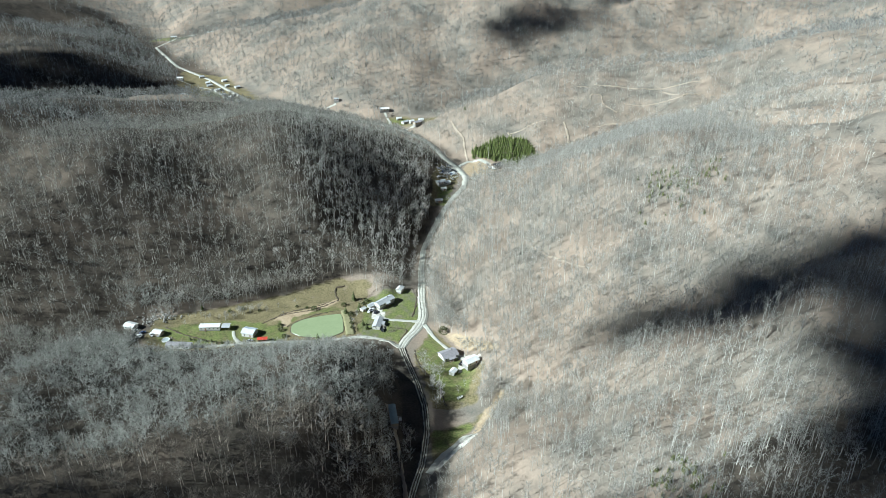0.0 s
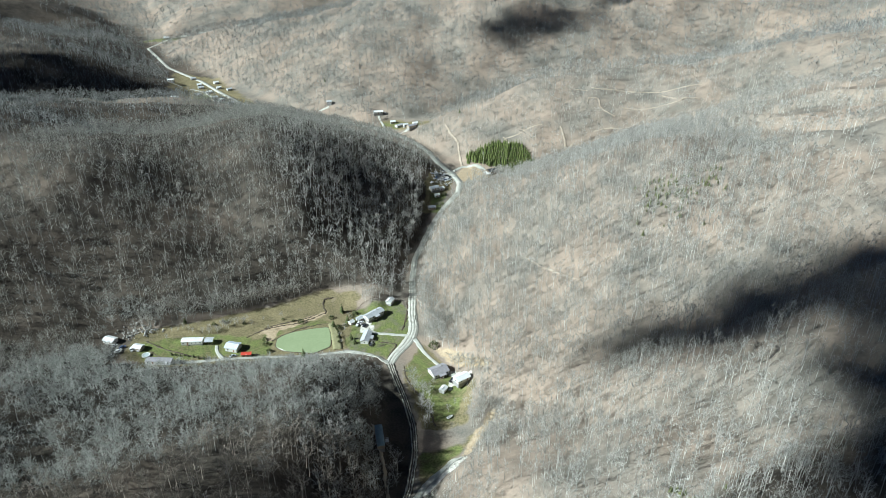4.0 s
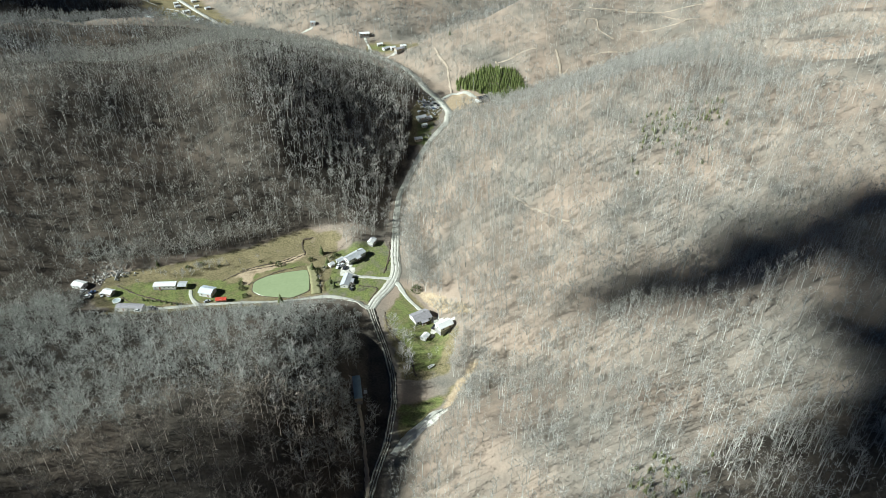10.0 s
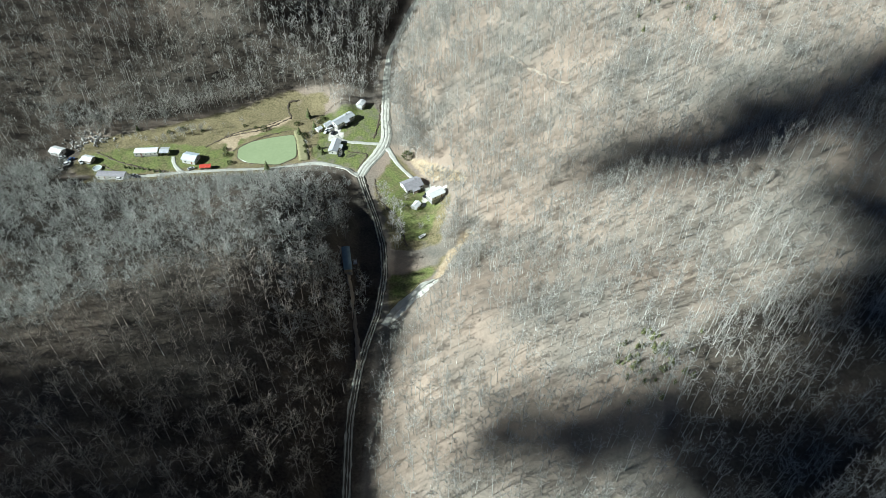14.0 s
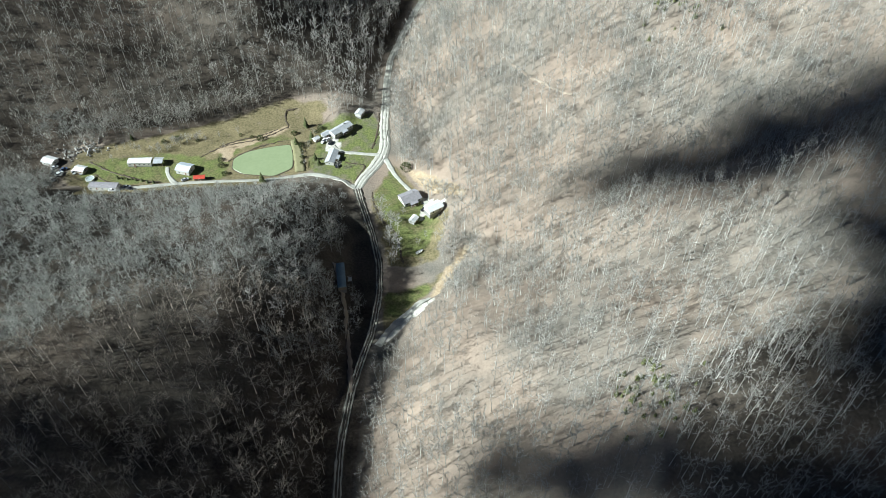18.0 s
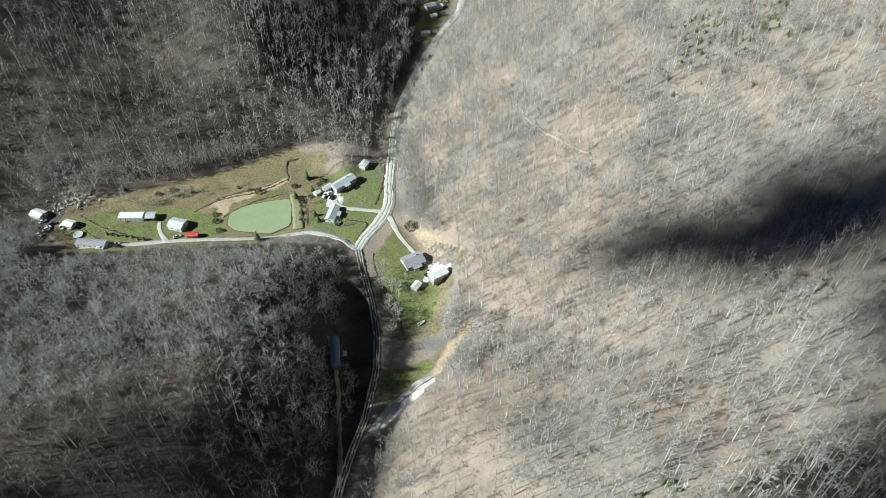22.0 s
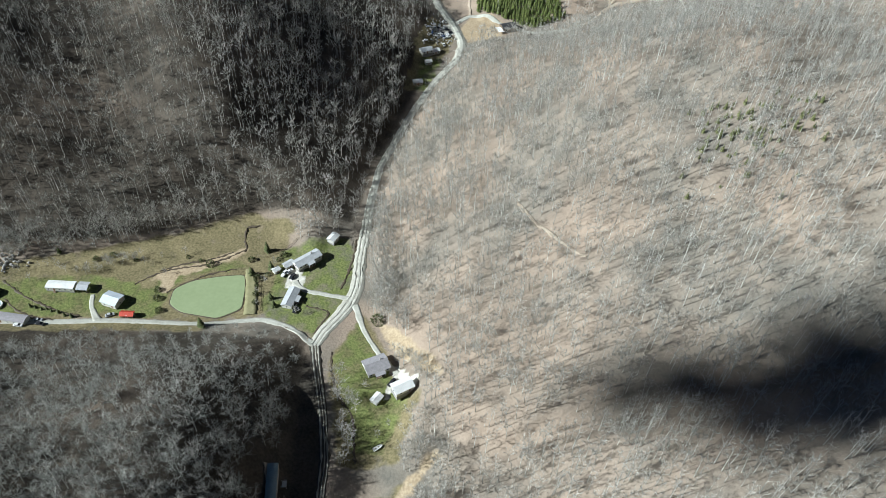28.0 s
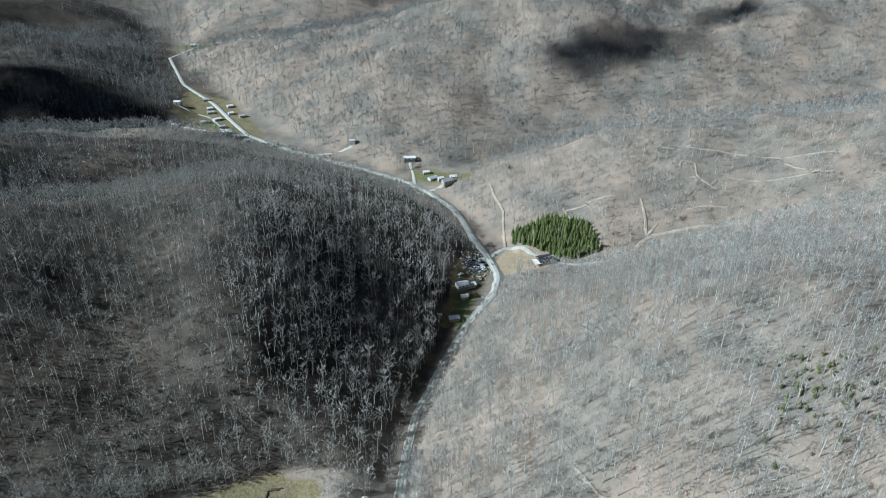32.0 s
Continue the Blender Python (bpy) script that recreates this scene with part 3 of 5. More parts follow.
cloud(((136, -74, 26, 10, 10), (170, -73, 40, 23, 6), (215, -76, 50, 34, 4), (265, -76, 52, 40, 0), (325, -95, 60, 80, 0)), 1, "ragged white cumulus drifting over the eastern slope", 3.2)
cloud(((180, -96, 55, 22, -10), (225, -135, 60, 42, 0), (285, -175, 70, 50, 0)), 2, "thin broken white cloud trailing over the eastern slope", 1.5)
cloud(((62, -240, 30, 12, 14), (92, -250, 40, 20, 4), (128, -256, 40, 26, 0), (225, -188, 42, 22, 20), (205, -226, 56, 32, 20), (250, -250, 60, 45, 0), (165, -285, 70, 35, 0), (60, -330, 110, 45, 0)), 3, "low white cumulus drifting over the southern woods", 2.0)
# unseen cloud, its edge laid along the crest to darken the slope beyond
cloud(((-92, -216, 92, 28, 27), (-190, -270, 80, 45, 27), (-60, -270, 70, 40, 10), (-120, -320, 110, 50, 0)), 4, "thin broken white cloud added unseen to half-shade the oak woods", 1.0)
# unseen cloud added to deepen the shade on the far hill's front
cloud(((-570, 590, 120, 60, 14), (-450, 585, 70, 44, 20), (-690, 570, 90, 70, 0)), 5, "broad white cumulus added unseen to darken the far western hill", 2.4)
cloud(((105, 672, 45, 26, 25), (165, 700, 55, 34, 30), (235, 735, 60, 34, 20), (320, 800, 70, 40, 20)), 6, "small white cumulus drifting over the far wooded ridge", 1.2)
cloud(((-330, 1260, 150, 70, 0), (150, 1250, 220, 90, -10), (600, 1200, 200, 110, 0)), 7, "long white cumulus drifting over the northern ridges", 1.6)

# ---- trees ----
def spray_tree(r, height, wide, limbs, branches, tips, low=0.35, trunk=0.2, fine=0.04, up=0.55):
    """A leafless tree with a hazy crown of fine twigs: trunk, rising limbs, branches and sprays of tips; wide is the crown's radius."""
    V, F = [], []

    def blade(a, b, w):
        t = b - a
        side = np.cross(t, r.normal(0, 1, 3))
        side *= w / (np.linalg.norm(side) + 1e-9)
        n = len(V)
        V.extend((a - side, a + side, b))
        F.append((n, n + 1, n + 2))

    lean = r.normal(0, 0.04, 2)
    at = lambda u: np.array((lean[0] * u * height, lean[1] * u * height, u * height))
    base, top, g0 = at(-0.05), at(0.93), r.uniform(0, 6.28)
    for k in range(3):
        V.append(base + trunk * np.array((math.cos(g0 + 2.094 * k), math.sin(g0 + 2.094 * k), 0)))
    V.append(top)
    F.extend(((0, 1, 3), (1, 2, 3), (2, 0, 3)))
    cut = len(F), len(V)
    heart = at(low + 0.5 * (1 - low))
    for i in range(limbs):
        k = (i + r.uniform(0, 1)) / limbs
        g = i * 2.4 + r.uniform(-0.5, 0.5)
        a = at(low + (0.85 - low) * k)
        reach = wide * r.uniform(0.6, 1.0) * (1 - 0.55 * k * k)
        b = np.array((a[0] + reach * math.cos(g), a[1] + reach * math.sin(g), min(a[2] + reach * up + height * 0.2 * (1 - k), height * 0.97)))
        blade(a, b, trunk * 0.42)
        blade(a, b, trunk * 0.42)
        for _ in range(branches):
            p = a + (b - a) * r.uniform(0.35, 1.0)
            out = (p - heart) / wide
            way = out / (np.linalg.norm(out) + 0.3) + r.normal(0, 0.45, 3) + np.array((0, 0, 0.45))
            e = p + way * wide * r.uniform(0.25, 0.5)
            blade(p, e, fine * 1.7)
            for _ in range(tips):
                q = p + (e - p) * r.uniform(0.25, 1.0)
                blade(q, q + (way * 0.7 + r.normal(0, 0.55, 3)) * wide * r.uniform(0.16, 0.34), fine)
    return np.array(V), np.array(F), cut


def forest(name, spots, kinds, label, mat, seed, category="forest"):
    """All the trees of one stretch of woods as one mesh: spots are x, y, size."""
    r = np.random.default_rng(seed)
    co, fa, base = [], [], 0
    z = land(spots[:, 0], spots[:, 1])
    pick = r.integers(0, len(kinds), len(spots))
    turn = r.uniform(0, 6.28, len(spots))
    for k, (V, F, _) in enumerate(kinds):
        m = pick == k
        n = int(m.sum())
        if not n:
            continue
        c, s = np.cos(turn[m])[:, None], np.sin(turn[m])[:, None]
        h = spots[m, 2][:, None]
        P = np.stack([(V[:, 0] * c - V[:, 1] * s) * h + spots[m, 0][:, None], (V[:, 0] * s + V[:, 1] * c) * h + spots[m, 1][:, None],
                      V[:, 2] * h + z[m][:, None]], -1)
        co.append(P.reshape(-1, 3))
        fa.append((F[None] + (np.arange(n) * len(V))[:, None, None] + base).reshape(-1, 3))
        base += n * len(V)
    me = fast_mesh(name, np.concatenate(co), np.concatenate(fa))
    me.materials.append(mat)
    return tagged(new(name, me), label, category, kind="stuff")


ROADS = [np.array(p, float) for p in (MAIN, *LANES, *TRACKS)]
OPEN = [tuple(p) for p in (*LAWNS, *STRAWS, *EARTHS, *SANDS, *CLEAR, POND_EDGE)]
# places kept free round houses: x, y, radius
FREE = [(-14, -112, 13), (-10, -125, 8), (15, 258, 12), (12, 216, 9), (25, 298, 16), (78, 306, 12), (-190, -20, 15), (-212, -14, 12), (-65, 500, 12), (-20, 448, 10),
        (-470, 560, 12), (-420, 575, 12), (-394, 652, 12), (-367, 590, 12), (20, 235, 10), (-135, 534, 10)]
GROVE = ((50, 332), (49, 348), (82, 358), (112, 345), (124, 324), (98, 312), (66, 328))


def spots(x0, x1, y0, y1, gap, seed, size=(0.7, 1.15), floor=False):
    """Places for trees, kept off the open ground, the lanes and the houses."""
    r = np.random.default_rng(seed)
    gx, gy = np.meshgrid(np.arange(x0, x1, gap), np.arange(y0, y1, gap))
    x = gx.ravel() + r.uniform(-0.5, 0.5, gx.size) * gap
    y = gy.ravel() + r.uniform(-0.5, 0.5, gx.size) * gap
    d, _ = valley(x, y)
    keep = (d > r.uniform(-4, 3, x.size)) != floor
    keep &= r.uniform(0, 1, x.size) < np.where(x < -2, 0.97, 0.82) + np.where(x < -2, 0.08, 0.3) * waves(x, y, 60, 41) + np.where(x < -2, 0.1, 0.35) * waves(x, y, 24, 44)
    for poly in OPEN + [GROVE]:
        keep &= ~inside(x, y, poly)
    for line in ROADS:
        for (ax, ay, w0), (bx, by, w1) in zip(line, line[1:]):
            dx, dy = bx - ax, by - ay
            u = np.clip(((x - ax) * dx + (y - ay) * dy) / (dx * dx + dy * dy), 0, 1)
            keep &= np.hypot(x - ax - u * dx, y - ay - u * dy) > w0 * 0.5 + (2.6 if ay > 300 else 1.0 if ay < 60 or ay > 230 else 0.2)
    for fx, fy, fr in FREE:
        keep &= np.hypot(x - fx, y - fy) > fr
    x, y = x[keep], y[keep]
    # lower growth below the lane, sized to keep the lane in the camera's view
    short = np.where((x > -195) & (x < -14) & (y < -12) & (y > -110), np.clip((-22 - y) / 50, 0.38, 1), 1)
    return np.stack([x, y, r.uniform(*size, x.size) * (1 + 0.12 * waves(x, y, 110, 42)) * short], 1)


r0 = np.random.default_rng(11)
OAK = [spray_tree(r0, r0.uniform(14, 18), r0.uniform(3.4, 4.8), 8, 7, 7, 0.42, 0.24, 0.042) for _ in range(10)]
ROUND = [spray_tree(r0, r0.uniform(9, 12), r0.uniform(3.8, 5.2), 9, 8, 8, 0.22, 0.17, 0.036) for _ in range(10)]
CLUMP = [spray_tree(r0, r0.uniform(9, 12), r0.uniform(3.4, 4.8), 8, 6, 6, 0.22, 0.17, 0.046) for _ in range(8)]
HILL = [spray_tree(r0, r0.uniform(14, 18), r0.uniform(2.8, 3.8), 7, 5, 4, 0.38, 0.17, 0.075) for _ in range(10)]
SLIM = [spray_tree(r0, r0.uniform(13, 17), r0.uniform(2.2, 3.3), 7, 4, 5, 0.36, 0.2, 0.055) for _ in range(10)]
MID = [spray_tree(r0, r0.uniform(13, 17), r0.uniform(2.8, 3.8), 6, 3, 3, 0.38, 0.17, 0.11) for _ in range(8)]
STEM = [spray_tree(r0, r0.uniform(15, 19), r0.uniform(1.6, 2.3), 6, 3, 3, 0.55, 0.24, 0.055) for _ in range(8)]
WIDE = [spray_tree(r0, r0.uniform(12, 16), r0.uniform(3.2, 4.4), 7, 4, 4, 0.35, 0.17, 0.08) for _ in range(8)]
FAR = [spray_tree(r0, r0.uniform(12, 17), r0.uniform(3.4, 4.8), 5, 2, 2, 0.3, 0.22, 0.27) for _ in range(8)]
SAPLING = [spray_tree(r0, 15, 6, 5, 3, 3, 0.1, 0.2, 0.09) for _ in range(8)]
HARDWOOD = "leafless grey-brown hardwood trees on the hillside"
PALE = "pale-barked leafless trees scattered through the woods"
GREY = "grey leafless young woods with rounded hazy crowns"
# the crest south of the lane parts the grey young woods from the tall oaks
crest = lambda q: q[:, 1] > -120 + 0.52 * q[:, 0] + 6 * waves(q[:, 0], q[:, 1], 50, 43)
near = spots(-225, -2, -290, 20, 6.3, 1)
forest("woods", near[crest(near)], ROUND, GREY, GREY_BARK, 1)
tall = spots(-225, -2, -290, 20, 7.0, 22, (0.85, 1.2))
forest("oak_woods", tall[~crest(tall)], OAK, "tall leafless brown oak woods over litter coloured dark for shade", OAK_BARK, 22)
forest("woods", spots(-225, -2, 20, 200, 6.0, 2), HILL, HARDWOOD, SHADE_BARK, 2)
forest("woods", spots(-300, 10, 200, 470, 6.0, 16), MID, HARDWOOD, SHADE_BARK, 16)
forest("woods", spots(-2, 270, -310, 20, 5.0, 3), SLIM, HARDWOOD, BARK, 3)
forest("woods", spots(-2, 270, 20, 220, 5.2, 4), SLIM, HARDWOOD, BARK, 4)
forest("woods", spots(10, 400, 220, 470, 6.0, 11), MID, HARDWOOD, BARK, 11)
forest("woods", spots(-345, -225, -110, 200, 6.5, 12), WIDE, HARDWOOD, SHADE_BARK, 12)
forest("woods", spots(-460, -345, -290, 200, 9, 20), MID, HARDWOOD, SHADE_BARK, 20)
forest("woods", spots(-345, -225, -290, -110, 9, 21), MID, HARDWOOD, SHADE_BARK, 21)
forest("woods", spots(270, 420, -310, 220, 8, 13), MID, HARDWOOD, BARK, 13)
forest("woods", spots(-340, -198, -75, 50, 5.6, 14, floor=True), CLUMP, "leafless trees filling the dark hollow", SHADE_BARK, 14)
forest("pale_woods", spots(-2, 290, -310, 330, 9.5, 5, (0.6, 1.1)), STEM, PALE, PALE_BARK, 5)
# pale bark on this flank puts sunlit crown tops into the colour
forest("pale_woods", spots(-115, -2, 50, 330, 10, 17, (0.9, 1.25)), HILL, PALE, PALE_BARK, 17)
forest("pale_woods", spots(-62, -12, -180, -40, 11, 18, (0.8, 1.15)), ROUND, PALE, PALE_BARK, 18)
forest("pale_woods", spots(-235, -60, -310, 300, 24, 19, (0.8, 1.15)), STEM, PALE, PALE_BARK, 19)
clump = spots(-2, 270, -290, 260, 9, 23, (0.6, 1.0))
forest("bushy_woods", clump[waves(clump[:, 0], clump[:, 1], 45, 46) > 0.0], CLUMP, "broad bushy leafless crowns among slender stems", BARK, 23)
forest("brush", spots(-2, 300, -310, 300, 5.6, 15, (0.16, 0.42)), SAPLING, "leafless saplings and brush under the trees", BARK, 15)
forest("far_woods", spots(-140, 800, 470, 1000, 7.6, 6), FAR, "distant leafless forest", FAR_BARK, 6)
forest("far_woods", spots(-700, -140, 470, 1000, 7.6, 26), FAR, "distant leafless forest on a dark hill", FAR_BARK, 26)
forest("far_woods", spots(-1300, 1300, 1000, 2100, 20, 7, (1.1, 1.6)), FAR, "distant leafless forest", FAR_BARK, 7)
forest("far_woods", spots(-750, -400, -150, 470, 11, 8), FAR, "distant leafless forest", FAR_BARK, 8)
forest("far_woods", spots(420, 850, 0, 470, 11, 9), FAR, "distant leafless forest", FAR_BARK, 9)
forest("far_woods", spots(-420, 440, -640, -295, 15, 10), FAR, "distant leafless forest", FAR_BARK, 10)
forest("far_woods", spots(-460, -300, 200, 470, 8, 27), FAR, "distant leafless forest behind the ridge", FAR_BARK, 27)
forest("far_woods", spots(-900, -380, 760, 1700, 11, 28, floor=True), FAR, "distant leafless forest along the far valley", FAR_BARK, 28)


def part(name, bm, mat, parent, label=""):
    """One mesh under a thing or a part; a bmesh, or a finished mesh."""
    if isinstance(bm, bpy.types.Mesh):
        me = bm
    else:
        bmesh.ops.recalc_face_normals(bm, faces=bm.faces)
        me = bpy.data.meshes.new(name)
        bm.to_mesh(me)
        bm.free()
    if not me.materials:
        me.materials.append(mat)
    ob = new(name, me)
    ob.parent = parent
    if label:
        ob["label"] = label
    return ob


def gz(x, y):
    return float(land(x, y))


def tri_mesh(name, V, F):
    return fast_mesh(name, V, F)


def hardwood(k, label, group=""):
    """A single leafless tree as a thing."""
    V, F, (fc, vc) = spray_tree(np.random.default_rng(200 + k), 12, 3.8, 9, 7, 6, 0.25, 0.18, 0.04)
    t = tagged(new("bare_tree"), label, "tree", group)
    part("trunk", tri_mesh("trunk", V[:vc], F[:fc]), BARK, t)
    part("crown", tri_mesh("crown", V[vc:], F[fc:] - vc), BARK if k % 2 else PALE_BARK, t)
    return t


def conifer(k, height, label, group="", needles=NEEDLE, name="evergreen_tree"):
    """An evergreen: a trunk and whorls of drooping needled boughs."""
    r = np.random.default_rng(300 + k)
    V, F = [], []
    for i in range(9):
        u = 0.12 + 0.86 * i / 9
        L = height * 0.30 * (1.04 - u) + 0.25
        n = 9 if i < 6 else 6
        for j in range(n):
            g = j * 6.283 / n + i * 0.5 + r.uniform(-0.25, 0.25)
            c, s = math.cos(g), math.sin(g)
            l = L * r.uniform(0.75, 1.15)
            z0, w = height * (u + r.uniform(-0.02, 0.02)), l * 0.30
            b = len(V)
            V += [(0, 0, z0 + l * 0.22), (c * l * 0.55 - s * w, s * l * 0.55 + c * w, z0), (c * l, s * l, z0 - l * 0.20), (c * l * 0.55 + s * w, s * l * 0.55 - c * w, z0),
                  (c * l * 0.5, s * l * 0.5, z0 + l * 0.18)]
            F += [(b, b + 1, b + 4), (b + 1, b + 2, b + 4), (b + 2, b + 3, b + 4), (b + 3, b, b + 4)]
    b = len(V)
    V += [(0.3, 0, height * 0.9), (-0.2, 0.25, height * 0.9), (-0.2, -0.25, height * 0.9), (0, 0, height * 1.06)]
    F += [(b, b + 1, b + 3), (b + 1, b + 2, b + 3), (b + 2, b, b + 3)]
    t = tagged(new(name), label, "tree", group)
    bm = bmesh.new()
    bmesh.ops.create_cone(bm, segments=6, radius1=height * 0.018, radius2=0.03, depth=height, matrix=Matrix.Translation((0, 0, height / 2 - 0.3)))
    part("trunk", bm, BARK, t)
    part("crown", tri_mesh("crown", np.array(V, float), np.array(F)), needles, t)
    return t




def set_out(maker_fns, places, spread, seed):
    r = random.Random(seed)
    bases = [f() for f in maker_fns]
    for i, (x, y) in enumerate(places):
        s = r.uniform(*spread)
        m = pose(x, y, gz(x, y) - 0.1, 0, 0, r.uniform(0, 360)) @ Matrix.Scale(s, 4)
        ob = bases[i] if i < len(bases) else copy_thing(bases[i % len(bases)], Matrix())
        ob.matrix_basis = m


rr = random.Random(5)
grove = []
while len(grove) < 250:
    x, y = rr.uniform(48, 124), rr.uniform(312, 360)
    if inside(np.array(x), np.array(y), GROVE) and all(math.hypot(x - a, y - b) > 2.3 for a, b in grove):
        grove.append((x, y))
set_out([lambda k=k: conifer(k, 7, "green pine in a dense planted grove", "pines in the grove", PINE_NEEDLE) for k in range(4)], grove, (0.6, 1.3), 3)
def shrub(k, wide, label, group=""):
    """A rounded bush: a few stems under a dome of many small leaf clumps."""
    r = np.random.default_rng(400 + k)
    V, F = [], []
    for _ in range(260):
        g, u = r.uniform(0, 6.283), r.uniform(0.05, 1)
        q = wide * 0.5 * math.sqrt(1 - (u * 0.95) ** 2) * r.uniform(0.7, 1.08)
        c = np.array((q * math.cos(g), q * math.sin(g), wide * 0.62 * u * r.uniform(0.85, 1.1)))
        b = len(V)
        for _ in range(3):
            V.append(c + r.normal(0, wide * 0.06, 3))
        F.append((b, b + 1, b + 2))
    t = tagged(new("bush"), label, "bush", group)
    sv, sf, _ = spray_tree(r, wide * 0.6, wide * 0.42, 7, 2, 2, 0.05, 0.06, 0.02)
    part("stems", tri_mesh("stems", sv, sf), BARK, t)
    part("foliage", tri_mesh("foliage", np.array(V), np.array(F)), NEEDLE, t)
    return t


set_out([lambda k=k: shrub(k, 5.2, "rounded dark green bush at the edge of the grass", "bushes") for k in range(3)],
        [(-72, -31), (-62, 22), (-47, 24), (-45, 28), (-52, -9), (-53, -3), (-54, 3), (-55, 8), (-50, 12), (-140, 16), (-148, 12), (-126, 14), (-98, 20), (-90, 18), (-84, 16), (24, 250), (-100, -20), (-104, -12), (-106, -6)], (0.45, 1.0), 14)
set_out([lambda: shrub(9, 7.5, "large dark rounded bush beside the lane")], [(16, -14)], (1.0, 1.01), 15)
lone = [(-148, 590), (43, 440), (-170, 14), (-55, 30), (-49, 16), (-59, 11), (-44, -5), (-41, -10), (-74, -29)]
set_out([lambda k=k: conifer(10 + k, 6.5, "dark evergreen standing alone beside the open ground", "lone evergreens") for k in range(3)], lone, (0.8, 1.25), 4)
set_out([lambda k=k: conifer(30 + k, 3.2, "small dark evergreen in a row on the lawn", "lawn evergreens") for k in range(2)],
        [(-167, -25.5), (-164, -26), (-160.5, -26.5), (-158, -26), (-155, -27), (-151, -27.5), (-147, -29), (-143, -29.5)], (0.7, 1.1), 24)
cedars = []
while len(cedars) < 140:
    x, y = (rr.gauss(194, 14), rr.gauss(50, 17)) if len(cedars) < 95 else (rr.gauss(123, 8), rr.gauss(-221, 9))
    cedars.append((x, y))
set_out([lambda k=k: conifer(20 + k, 7.5, "olive-green cedar among bare trees", "cedars on the slope", OLIVE_NEEDLE, "cedar_tree") for k in range(3)], cedars, (0.3, 0.7), 6)
creek_trees = [(10 + rr.gauss(0, 2.5), y + rr.uniform(-3, 3)) for y in range(-100, -58, 3)] + [(3 + rr.gauss(0, 2), y + rr.uniform(-2, 2)) for y in range(-70, -46, 4)] + [(-6 + rr.gauss(0, 2), y) for y in range(-150, -118, 6)] + \
              [(-9 + rr.gauss(0, 1.5), y + rr.uniform(-2, 2)) for y in range(62, 190, 7)]
creek_trees = [(x, y) for x, y in creek_trees if min(np.hypot(q[0] - x, q[1] - y) for q in centre_line(MAIN, 3)) > 5]
set_out([lambda k=k: hardwood(k, "leafless tree beside the creek and road", "creekside trees") for k in range(5)], creek_trees, (0.7, 1.1), 8)
yard_trees = [(-150 + 3.1 * (k % 9) + rr.uniform(-3, 3), 2 + 1.9 * (k % 9) + rr.uniform(-4, 4)) for k in range(26)] + [(-176 + 4 * k, 3 + rr.uniform(-3, 3)) for k in range(5)] + [(-100, 22), (-112, 18), (-120, 12), (-106, 6), (-136, 8), (-50, 6), (-52, -2), (-50, -10),
              (-48, 20), (-28, -14), (30, -75), (26, -82), (36, -78), (16, -56), (10, -66), (-176, -8), (-185, -2)]
set_out([lambda k=k: hardwood(20 + k, "small leafless tree on the open ground", "yard trees") for k in range(4)], yard_trees, (0.35, 0.6), 9)


# single trees along the edge of the woods round the valley floor
edge_trees = []
while len(edge_trees) < 150:
    x, y = rr.uniform(-200, 60), rr.uniform(-150, 70)
    d = float(valley(np.array(x), np.array(y))[0])
    if 0 < d < 11 and not (x < -14 and -80 < y < -14) and all(math.hypot(x - a, y - b) > 4 for a, b in edge_trees) and not any(bool(inside(np.array(x), np.array(y), p)) for p in OPEN) \
            and all(math.hypot(x - a, y - b) > c for a, b, c in FREE) and min(np.hypot(q[0] - x, q[1] - y) for line in ROADS[:6] for q in line) > 5:
        edge_trees.append((x, y))
set_out([lambda k=k: hardwood(40 + k, "leafless hardwood at the edge of the woods", "woodland edge trees") for k in range(6)], edge_trees, (0.8, 1.2), 31)
# ---- buildings ----
def box(bm, x0, x1, y0, y1, z0, z1):
    bmesh.ops.create_cube(bm, size=1, matrix=Matrix.Translation(((x0 + x1) / 2, (y0 + y1) / 2, (z0 + z1) / 2)) @ Matrix.Diagonal((x1 - x0, y1 - y0, z1 - z0, 1)))


def prism(bm, profile, x0, x1):
    """A y-z outline drawn out along x."""
    a = [bm.verts.new((x0, y, z)) for y, z in profile]
    b = [bm.verts.new((x1, y, z)) for y, z in profile]
    bm.faces.new(a)
    bm.faces.new(b[::-1])
    for k in range(len(a)):
        j = (k + 1) % len(a)
        bm.faces.new((a[k], b[k], b[j], a[j]))


